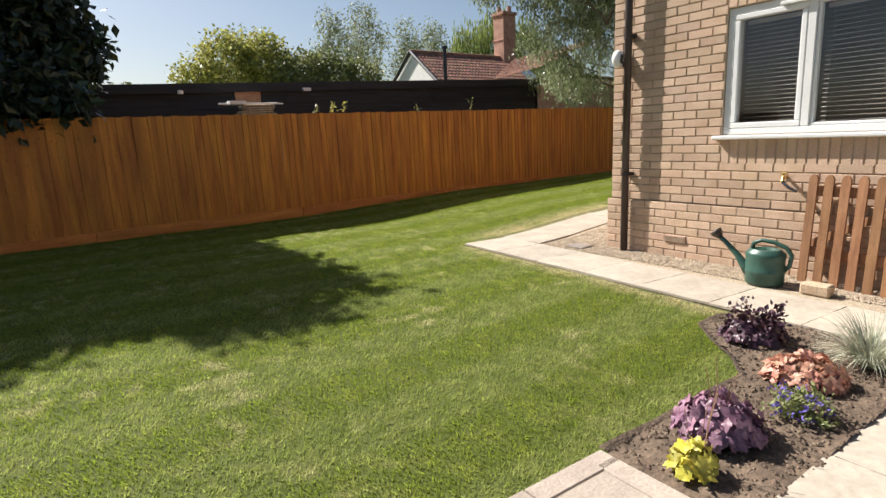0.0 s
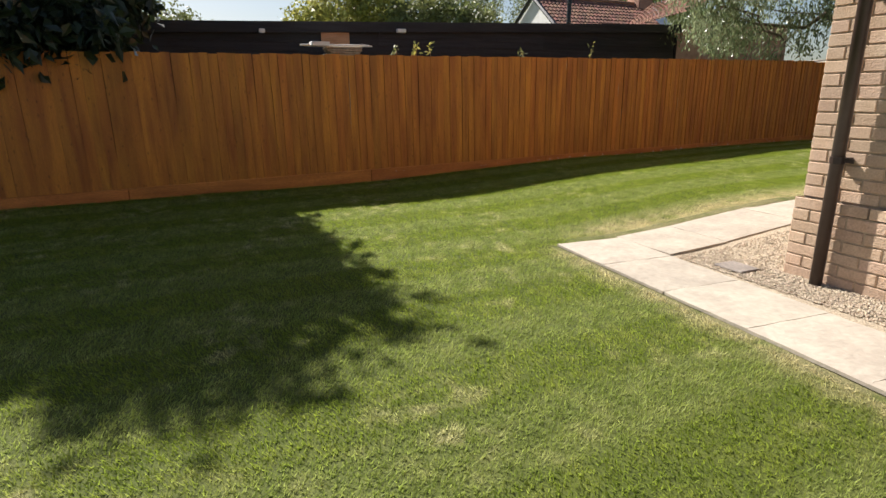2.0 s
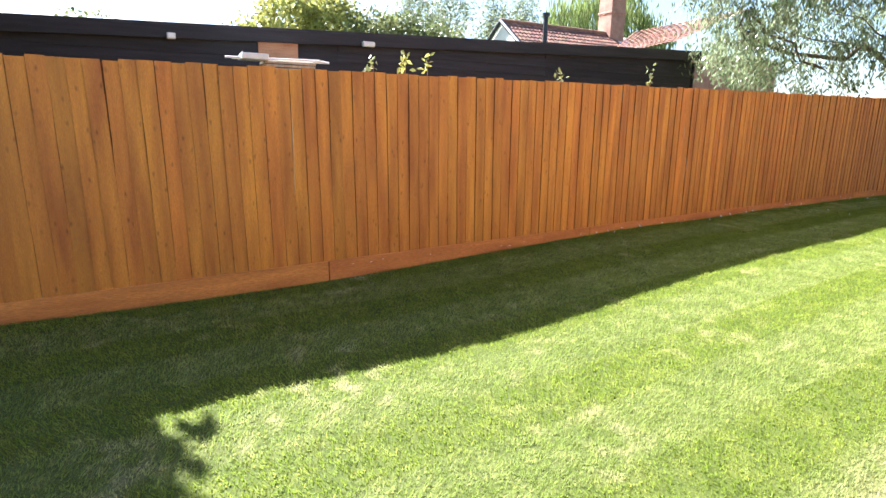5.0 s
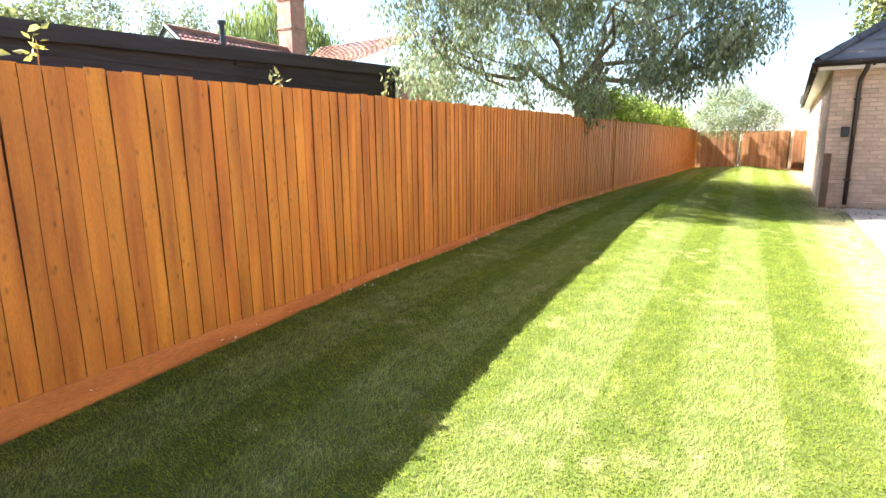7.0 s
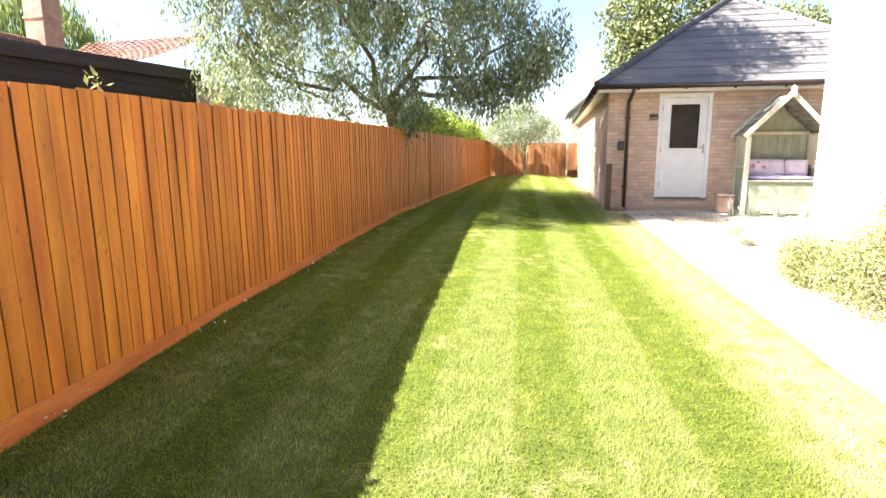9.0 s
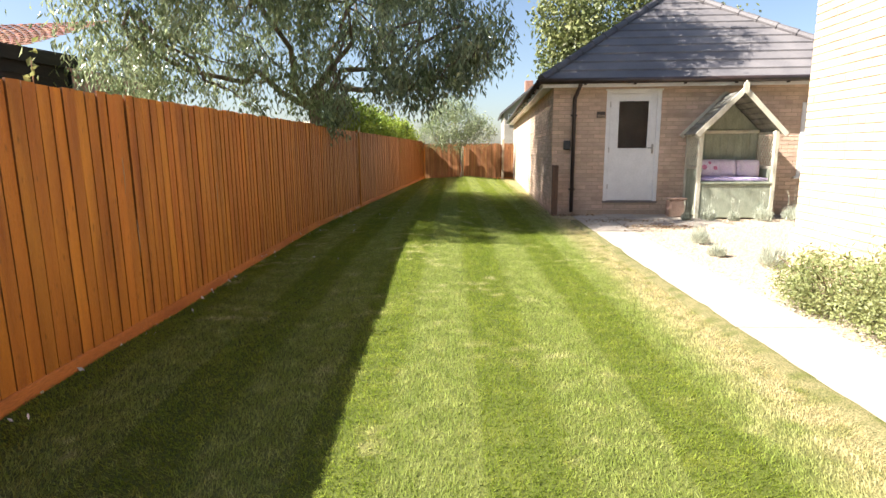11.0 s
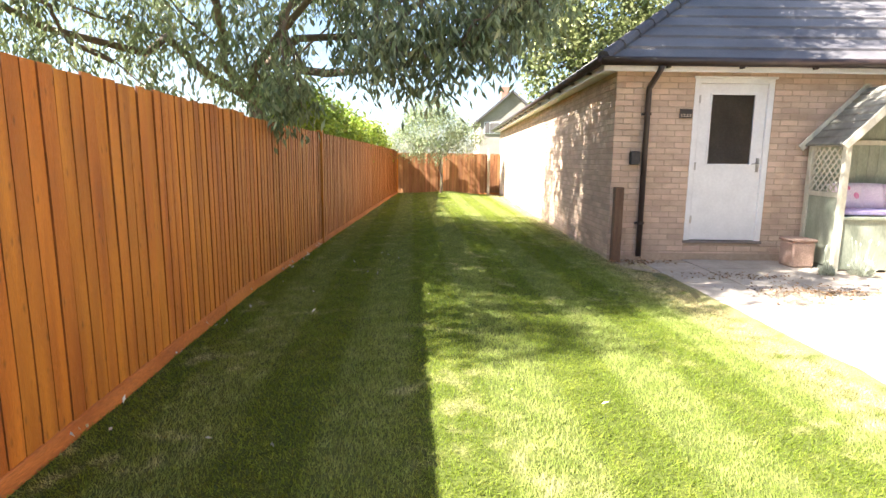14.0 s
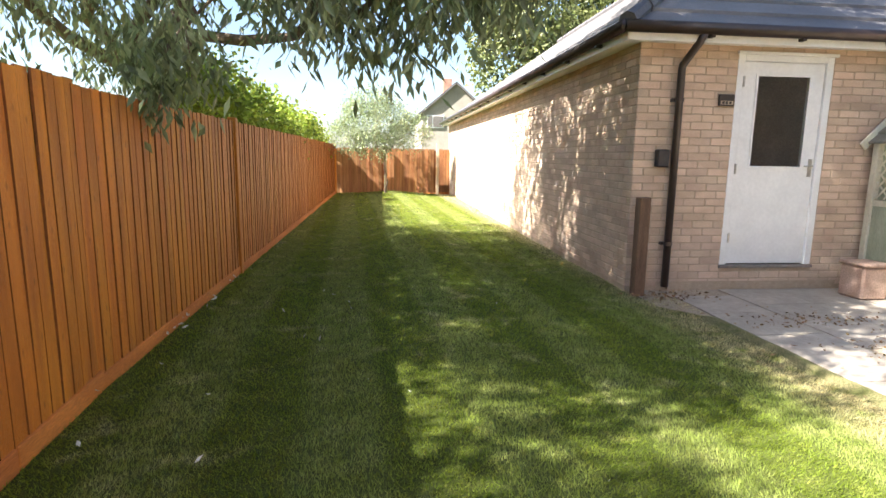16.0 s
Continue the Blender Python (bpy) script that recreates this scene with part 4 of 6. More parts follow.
    part("fascia", abox(x0 + 0.03, y0 + 0.02, 2.40, x1 - 0.03, y0 + 0.045, 2.53, 0.003), M["fascia"], ob)
    part("fascia", abox(x0 + 0.02, y0 + 0.03, 2.40, x0 + 0.045, y1 - 0.03, 2.53, 0.003), M["fascia"], ob)
    for pts in ([(x0 - 0.03, y0 - 0.035, 2.51), (x1, y0 - 0.035, 2.51)], [(x0 - 0.035, y0 - 0.03, 2.51), (x0 - 0.035, y1, 2.51)]):
        bm = bmesh.new()
        tube(bm, pts, 0.055, 10)
        part("gutter", bm, M["brown_plastic"], ob, smooth=True)
    for k in range(7):
        part("gutter_clip", abox(4.5 + 0.9 * k, y0 - 0.05, 2.435, 4.54 + 0.9 * k, y0 + 0.022, 2.47, 0.004), M["brown_plastic"], ob)
    for k in range(14):
        part("gutter_clip", abox(x0 - 0.05, 16.4 + 1.0 * k, 2.435, x0 + 0.022, 16.44 + 1.0 * k, 2.47, 0.004), M["brown_plastic"], ob)
    return ob


store_ob = store()


def store_door():
    ob = tagged(empty("door_1", "white part-glazed door with a silver lever handle", "door"), kind="structure")
    y = OY + 0.03
    f = 0.075
    for x0, z0, x1, z1 in ((DX0, DZ0, DX0 + f, DZ1), (DX1 - f, DZ0, DX1, DZ1), (DX0 + f, DZ1 - f, DX1 - f, DZ1)):
        part("door_frame", abox(x0, y - 0.035, z0, x1, y + 0.06, z1, 0.005), M["white_paint"], ob)
    part("drip_bar", abox(DX0 - 0.02, y - 0.07, DZ1 - 0.018, DX1 + 0.02, y - 0.036, DZ1 + 0.012, 0.004), M["fascia"], ob)
    gx0, gx1, gz0, gz1 = DX0 + 0.23, DX1 - 0.22, 1.27, 2.17
    a0, a1, b0, b1 = DX0 + f + 0.004, DX1 - f - 0.004, DZ0 + 0.012, DZ1 - f - 0.004
    bm = bmesh.new()
    for x0, z0, x1, z1 in ((a0, b0, a1, gz0), (a0, gz1, a1, b1), (a0, gz0, gx0, gz1), (gx1, gz0, a1, gz1)):
        box(bm, x0, y - 0.012, z0, x1, y + 0.035, z1)
    leaf = part("leaf", bm, M["white_paint"], ob)
    for x0, z0, x1, z1 in ((gx0 - 0.015, gz0 - 0.015, gx1 + 0.015, gz0 + 0.012), (gx0 - 0.015, gz1 - 0.012, gx1 + 0.015, gz1 + 0.015), (gx0 - 0.015, gz0 + 0.012, gx0 + 0.012, gz1 - 0.012), (gx1 - 0.012, gz0 + 0.012, gx1 + 0.015, gz1 - 0.012)):
        part("bead", abox(x0, y - 0.02, z0, x1, y - 0.0125, z1, 0.002), M["white_paint"], leaf)
    part("pane", abox(gx0, y, gz0, gx1, y + 0.006, gz1), M["glass"], ob).visible_shadow = False
    bm = abox(DX1 - 0.145, y - 0.024, 1.18, DX1 - 0.105, y - 0.0125, 1.36, 0.004)
    tube(bm, [(DX1 - 0.125, y - 0.02, 1.29), (DX1 - 0.125, y - 0.06, 1.29), (DX1 - 0.22, y - 0.062, 1.285)], 0.009, 8)
    part("handle", bm, M["steel"], ob, "silver lever handle")
    for z in (0.5, 1.2, 2.05):
        part("hinge", abox(DX0 + f - 0.012, y - 0.042, z, DX0 + f + 0.012, y - 0.03, z + 0.1, 0.003), M["steel"], ob)
    part("threshold", abox(DX0 - 0.01, y - 0.06, DZ0 - 0.032, DX1 + 0.01, y + 0.06, DZ0 - 0.001, 0.004), M["sill"], ob, "dark stone threshold")
    return ob


store_door()


def store_window():
    ob = tagged(empty("window_2", "white framed window in the brick store", "window"), kind="structure")
    y = OY + 0.02
    for x0, z0, x1, z1 in ((8.55, 0.75, 8.63, 2.1), (9.52, 0.75, 9.6, 2.1), (8.63, 0.75, 9.52, 0.83), (8.63, 2.02, 9.52, 2.1)):
        part("window_frame", abox(x0, y - 0.04, z0, x1, y + 0.06, z1, 0.005), M["white"], ob)
    part("pane", abox(8.63, y, 0.83, 9.52, y + 0.006, 2.02), M["glass"], ob).visible_shadow = False
    part("window_sill", abox(8.5, y - 0.09, 0.70, 9.65, y + 0.05, 0.749, 0.006), M["white"], ob)


store_window()
pipe_o = downpipe("downpipe", 4.37, OY - 0.07, 0.06, 2.18, "brown plastic downpipe with swan-neck at the store's eaves", [(4.37, OY - 0.08, 2.22), (4.43, OY - 0.24, 2.40), (4.44, OY - 0.295, 2.47)])
for z in (0.5, 1.9):
    bm = bmesh.new()
    tube(bm, [(4.37, OY - 0.07, z - 0.02), (4.37, OY - 0.07, z + 0.02)], 0.041, 12)
    box(bm, 4.31, OY - 0.05, z - 0.015, 4.43, OY, z + 0.015)
    part("clip", bm, M["brown_plastic"], pipe_o)


def box_thing(name, x0, y0, z0, x1, y1, z1, material, label, category, bevel=0.01):
    return tagged(part(name, abox(x0, y0, z0, x1, y1, z1, bevel), material), label, category)


box_thing("socket_box", 4.19, OY - 0.09, 1.26, 4.31, OY - 0.012, 1.43, M["dark_metal"], "dark outdoor socket box on the brick wall", "socket")
plate = box_thing("house_sign", 4.80, OY - 0.035, 1.86, 4.96, OY - 0.012, 1.97, M["can_dark"], "small dark sign plate beside the white door", "sign", 0.004)
part("inset", abox(4.815, OY - 0.038, 1.872, 4.945, OY - 0.0352, 1.908), M["post_pale"], plate)
for k in range(3):
    part("mark", abox(4.83 + 0.036 * k, OY - 0.0405, 1.878, 4.853 + 0.036 * k, OY - 0.0382, 1.902), M["can_dark"], plate)


# ---- arbour seat ----
def arbour():
    ob = empty("arbour_seat", "sage green timber arbour seat with lattice sides", "arbour", (7.14, 15.30, 0.02), 0)
    w, d, h = 0.64, 0.62, 1.55
    for x in (-w, w):
        for y in (0.0, d):
            part("post", abox(x - 0.035, y - 0.035, 0, x + 0.035, y + 0.035, h, 0.006), M["arbour_pale"], ob)
        part("side_panel", abox(x - 0.012, 0.036, 0.05, x + 0.012, d - 0.036, 0.88), M["arbour"], ob)
        part("side_rail", abox(x - 0.022, 0.036, 0.88, x + 0.022, d - 0.036, 0.94, 0.004), M["arbour_pale"], ob)
        part("side_rail", abox(x - 0.022, 0.036, h - 0.06, x + 0.022, d - 0.036, h - 0.01, 0.004), M["arbour_pale"], ob)
        for s in (-1, 1):
            for k in range(-4, 8):
                bm = bmesh.new()
                a, b = 0.036, d - 0.036
                z = 0.94 + k * 0.105
                # a slanted lath cut to the opening
                pts = []
                for q in range(21):
                    yy = a + (b - a) * q / 20
                    zz = z + (yy - a) * 1.1 if s > 0 else z + (b - yy) * 1.1
                    if 0.94 <= zz <= h - 0.06:
                        pts.append((x + 0.006 * s, yy, zz))
                if len(pts) < 2:
                    bm.free()
                    continue
                tube(bm, [pts[0], pts[-1]], 0.011, 4)
                part("lath", bm, M["arbour_pale"], ob)
    for k in range(9):
        xx = -w + 0.04 + k * (2 * w - 0.08) / 9
        part("back_board", abox(xx, d - 0.012, 0.05, xx + (2 * w - 0.08) / 9 - 0.004, d + 0.012, h + 0.02), M["arbour"], ob)
    part("seat_front", abox(-w + 0.036, -0.02, 0.02, w - 0.036, 0.005, 0.62, 0.004), M["arbour"], ob)
    part("seat_rail", abox(-w + 0.036, -0.045, 0.62, w - 0.036, d - 0.02, 0.66, 0.006), M["arbour"], ob)
    apex = 2.23
    half = w + 0.07
    foot = 1.50
    slope = math.atan2(apex - foot, half)
    for s in (-1, 1):
        n = 8
        for k in range(n):
            bm = bmesh.new()
            a, b = k / n, (k + 1) / n
            x0, x1 = s * half * (1 - a), s * half * (1 - b)
            z0, z1 = foot + (apex - foot) * a + 0.022, foot + (apex - foot) * b + 0.004
            q = [bm.verts.new(p) for p in ((x0, -0.10, z0), (x0, d + 0.08, z0), (x1, d + 0.08, z1), (x1, -0.10, z1))]
            q2 = [bm.verts.new(v.co - Vector((0, 0, 0.022))) for v in q]
            bm.faces.new(q)
            bm.faces.new(list(reversed(q2)))
            for i in range(4):
                bm.faces.new((q[i], q2[i], q2[(i + 1) % 4], q[(i + 1) % 4]))
            bmesh.ops.recalc_face_normals(bm, faces=bm.faces[:])
            part("roof_board", bm, M["arbour_roof"], ob)
        for y in (-0.12, d + 0.07):
            bm = bmesh.new()
            L = math.hypot(half, apex - foot) + 0.05
            box(bm, -0.04, y - 0.013, -0.045, L, y + 0.013, 0.045, 0.006)
            bmesh.ops.transform(bm, matrix=Matrix.Translation((s * (half + 0.02), 0, foot)) @ (Matrix.Scale(-1, 4, (1, 0, 0)) if s > 0 else Matrix.Identity(4)) @ Matrix.Rotation(-slope, 4, "Y"), verts=bm.verts[:])
            bmesh.ops.recalc_face_normals(bm, faces=bm.faces[:])
            part("barge_board", bm, M["arbour_pale"], ob, "cream painted barge board")
    bm = bmesh.new()
    prism(bm, [(-0.045, -0.08), (0.045, -0.08), (0.045, 0.08), (0.0, 0.13), (-0.045, 0.08)], -0.016, 0.016)
    bmesh.ops.transform(bm, matrix=pose(0, -0.14, apex + 0.03, 90), verts=bm.verts[:])
    part("finial", bm, M["arbour_pale"], ob)
    # added panel that darkens the gable, which is open and only shaded
    bm = bmesh.new()
    prism(bm, [(-w + 0.02, 0), (w - 0.02, 0), (0, apex - h - 0.09)], -0.012, 0.012)
    bmesh.ops.transform(bm, matrix=pose(0, d, h + 0.022, 90), verts=bm.verts[:])
    part("gable_panel", bm, M["arbour"], ob)
    part("tie_beam", abox(-w + 0.03, d - 0.05, h - 0.03, w - 0.03, d - 0.014, h + 0.03, 0.004), M["arbour_pale"], ob)
    return ob


arb = arbour()


def soft(name, x0, y0, z0, x1, y1, z1, material, label, category, m, parent=None):
    bm = bmesh.new()
    bmesh.ops.create_cube(bm, size=1)
    bmesh.ops.subdivide_edges(bm, edges=bm.edges[:], cuts=5, use_grid_fill=True)
    for v in bm.verts:
        p = v.co * 2
        f = 1 - 0.32 * (abs(p.x) ** 4 + abs(p.z) ** 4) / 2 if (y1 - y0) < (z1 - z0) else 1.0
        q = Vector((p.x * (1 - 0.04 * p.z * p.z), p.y * (1 - 0.55 * max(abs(p.x), abs(p.z)) ** 3) if f != 1.0 or (y1 - y0) < (z1 - z0) else p.y, p.z * (1 - 0.05 * p.x * p.x)))
        if (y1 - y0) >= (z1 - z0):
            q = Vector((p.x, p.y, p.z * (1 - 0.35 * max(abs(p.x), abs(p.y)) ** 8)))
        v.co = Vector(((x0 + x1) / 2 + q.x * (x1 - x0) / 2, (y0 + y1) / 2 + q.y * (y1 - y0) / 2, (z0 + z1) / 2 + q.z * (z1 - z0) / 2))
    bmesh.ops.transform(bm, matrix=m, verts=bm.verts[:])
    ob = part(name, bm, material, parent, smooth=True)
    return tagged(ob, label, category) if parent is None else ob


soft("seat_cushion", -0.58, -0.24, 0, 0.58, 0.24, 0.07, M["cushion"], "flat lilac seat cushion in the arbour", "cushion", pose(7.14, 15.58, 0.685))
pil = soft("pillow", -0.22, -0.075, 0, 0.22, 0.075, 0.32, M["pillow"], "pale pink scatter pillow with rose print", "pillow", pose(6.83, 15.66, 0.75, -14, 0, 6))
for dx, dz, rad in ((-0.12, 0.17, 0.045), (0.08, 0.15, 0.04), (-0.02, 0.25, 0.03)):
    bm = bmesh.new()
    bmesh.ops.create_circle(bm, cap_ends=True, segments=10, radius=rad)
    for v in bm.verts:
        u, w = (dx + v.co.x) / 0.22, (dz + v.co.y - 0.16) / 0.16
        v.co = Vector((dx + v.co.x, -0.075 * (1 - 0.55 * max(abs(u), abs(w)) ** 3) - 0.004, dz + v.co.y))
    bmesh.ops.transform(bm, matrix=pose(6.83, 15.66, 0.75, -14, 0, 6), verts=bm.verts[:])
    part("print", bm, M["pillow_print"], pil)
soft("pillow", -0.22, -0.075, 0, 0.22, 0.075, 0.32, M["pillow"], "pale pink scatter pillow with rose print", "pillow", pose(7.07, 15.68, 0.75, -16, 0, -5))
soft("pillow", -0.2, -0.075, 0, 0.2, 0.075, 0.31, M["pillow"], "plain pale scatter pillow on the arbour seat", "pillow", pose(7.50, 15.67, 0.75, -14, 0, -10))


def planter():
    ob = empty("planter", "square terracotta planter beside the arbour", "planter")
    bm = bmesh.new()
    box(bm, 6.10, 15.47, 0.02, 6.38, 15.76, 0.34, 0.02)
    part("body", bm, M["terracotta"], ob)
    part("rim", abox(6.085, 15.455, 0.34, 6.395, 15.775, 0.375, 0.012), M["terracotta"], ob)


planter()


# ---- black shed beyond the fence ----
def black_shed():
    ob = empty("black_shed", "long low black weatherboarded shed with flat felt roof", "shed")
    x, y0, y1 = -4.3, -7.0, 14.1

    def top(y):
        return 2.40 + 0.033 * (y - 2.5)
    for s0, s1, a, b in (((x - 3.5, y0), (x, y0), 0, 0), ((x, y0), (x, y1), 0, 0), ((x, y1), (x - 3.5, y1), 0, 0)):
        bm = bmesh.new()
        za, zb = top(s0[1]), top(s1[1])
        v = [bm.verts.new(p) for p in ((*s0, -0.1), (*s1, -0.1), (*s1, zb), (*s0, za))]
        nrm = Vector((s1[1] - s0[1], s0[0] - s1[0], 0)).normalized() * -0.08
        u = [bm.verts.new(q.co + nrm) for q in v]
        bm.faces.new(v)
        bm.faces.new(list(reversed(u)))
        for i in range(4):
            bm.faces.new((v[i], u[i], u[(i + 1) % 4], v[(i + 1) % 4]))
        bmesh.ops.recalc_face_normals(bm, faces=bm.faces[:])
        part("wall", bm, M["black_board"], ob)
    # lapped boards on the long face and the near end
    for k in range(9):
        z = 1.15 + 0.16 * k
        for seg in range(5):
            a, b = y0 + (y1 - y0) * seg / 5, y0 + (y1 - y0) * (seg + 1) / 5
            zt = z + 0.18
            if zt > top(a) - 0.02:
                continue
            bm = bmesh.new()
            q = [bm.verts.new(p) for p in ((x, a, z), (x, b, z), (x, b, zt), (x, a, zt), (x + 0.028, a, z), (x + 0.028, b, z), (x + 0.008, b, zt), (x + 0.008, a, zt))]
            for f in ((4, 5, 6, 7), (0, 1, 5, 4), (7, 6, 2, 3), (1, 2, 6, 5), (3, 0, 4, 7)):
                bm.faces.new([q[i] for i in f])
            part("weatherboard", bm, M["black_board"], ob)
        part("weatherboard", abox(x - 3.5, y1 + 0.08, z, x + 0.02, y1 + 0.105, z + 0.17), M["black_board"], ob)
    # roof
    bm = bmesh.new()
    v = [bm.verts.new(p) for p in ((x + 0.12, y0 - 0.1, top(y0)), (x + 0.12, y1 + 0.15, top(y1)), (x - 3.7, y1 + 0.15, top(y1) + 0.12), (x - 3.7, y0 - 0.1, top(y0) + 0.12))]
    u = [bm.verts.new(q.co + Vector((0, 0, 0.07))) for q in v]
    bm.faces.new(u)
    bm.faces.new(list(reversed(v)))
    for i in range(4):
        bm.faces.new((v[i], v[(i + 1) % 4], u[(i + 1) % 4], u[i]))
    part("roof", bm, M["felt"], ob)
    # fascia
    bm = bmesh.new()
    v = [bm.verts.new(p) for p in ((x + 0.125, y0 - 0.1, top(y0) - 0.14), (x + 0.125, y1 + 0.15, top(y1) - 0.14), (x + 0.125, y1 + 0.15, top(y1) + 0.03), (x + 0.125, y0 - 0.1, top(y0) + 0.03))]
    u = [bm.verts.new(q.co - Vector((0.025, 0, 0))) for q in v]
    bm.faces.new(v)
    bm.faces.new(list(reversed(u)))
    for i in range(4):
        bm.faces.new((v[i], u[i], u[(i + 1) % 4], v[(i + 1) % 4]))
    part("fascia", bm, M["black_board"], ob)
    part("panel", abox(x + 0.03, 4.40, 2.08, x + 0.05, 5.0, 2.34), M["orange_panel"], ob, "bare cedar coloured boarded panel")
    return ob


black_shed()


def flood_lamp(y, z, w):
    ob = empty("flood_light", "small white flood light under the shed's eaves", "lamp")
    part("housing", abox(-4.16, y - w / 2, z - 0.04, -4.06, y + w / 2, z + 0.04, 0.01), M["white_paint"], ob)
    part("arm", abox(-4.2, y - 0.02, z - 0.02, -4.155, y + 0.02, z + 0.05), M["dark_metal"], ob)


flood_lamp(6.12, 2.40, 0.2)
flood_lamp(3.2, 2.30, 0.11)


def clutter():
    ob = empty("stacked_boards", "stack of grey boards and white poles by the shed", "boards")
    r = random.Random(8)
    for k in range(6):
        z = 1.72 + 0.045 * k
        part("plank", abox(-3.75, 4.25 + r.uniform(0, 0.12), z, -3.35, 5.0 + r.uniform(-0.05, 0.1), z + 0.035, 0.004, ), M["post_pale"], ob)
    part("trestle", abox(-3.7, 4.4, 0.0, -3.4, 4.9, 1.715), M["black_board"], ob)
    for k in range(3):
        bm = bmesh.new()
        tube(bm, [(-3.4 - 0.1 * k, 3.8 + 0.1 * k, 2.0), (-3.4 - 0.1 * k, 5.1 + 0.1 * k, 2.02)], 0.016, 8)
        part("pole", bm, M["white_paint"], ob)
    part("tray", abox(-3.55, 4.0, 1.98, -3.25, 4.35, 2.06, 0.01), M["white_paint"], ob)


clutter()


# ---- trees ----
def limb(bm, a, b, r0, r1, rnd, bend=0.12, steps=5):
    a, b = Vector(a), Vector(b)
    L = (b - a).length
    pts = [a.lerp(b, k / steps) + (Vector((rnd.uniform(-1, 1), rnd.uniform(-1, 1), rnd.uniform(-1, 1))) * bend * L * 0.25 if 0 < k < steps else Vector()) for k in range(steps + 1)]
    tube(bm, pts, [r0 + (r1 - r0) * k / steps for k in range(steps + 1)], 7)
    return pts


def tree(name, label, foot, fork, balls, material, per_ball, twig, leaf, hang, seed, r0=0.16, branches=12, spread=(0.12, 0.12, 0.16), hollow=0.5, low=None, category="tree"):
    """Trunk, limbs towards each crown ball, and a crown of single leaves on twigs."""
    g = np.random.default_rng(seed)
    rnd = random.Random(seed)
    ob = empty(name, label, category, (foot[0], foot[1], 0))
    off = Vector((foot[0], foot[1], 0))
    bm = bmesh.new()
    limb(bm, (0, 0, -0.15), Vector(fork) - off, r0, r0 * 0.7, rnd, 0.15)
    part("trunk", bm, M["bark"], ob, smooth=True)
    bm = bmesh.new()
    grown = [Vector(fork) - off]
    for k, ball in enumerate(balls):
        c, rad = Vector(ball[0]) - off, ball[1]
        start = grown[0] if k < 6 else min(grown, key=lambda q: (q - c).length)
        thick = r0 * (0.42 if k < 6 else 0.16)
        pts = limb(bm, start, c, thick, r0 * 0.1, rnd, 0.35, 6)
        grown.append(c)
        for _ in range(branches):
            d = Vector((rnd.gauss(0, 1), rnd.gauss(0, 1), rnd.gauss(0, 1))).normalized()
            start = rnd.choice(pts[2:])
            limb(bm, start, c + Vector((d.x * rad[0], d.y * rad[1], d.z * rad[2])) * 0.85, r0 * 0.10, 0.005, rnd, 0.4, 4)
    part("branching", bm, M["bark"], ob, smooth=True)
    ref = float(np.mean([ball[1][0] * ball[1][1] * ball[1][2] for ball in balls]))
    cs = []
    for ball in balls:
        c, rad = ball[:2]
        thick = ball[2] if len(ball) > 2 else 1.0
        count = max(6, int(thick * per_ball * (rad[0] * rad[1] * rad[2] / ref) ** 0.7))
        cs.append(blob(g, count, np.array(c) - np.array(off), rad, hollow, low))
    cs = np.concatenate(cs)
    v, f = leaves(cs, twig, spread, leaf[0], leaf[1], hang, g)
    raw("crown", v, f, material, ob)
    return ob


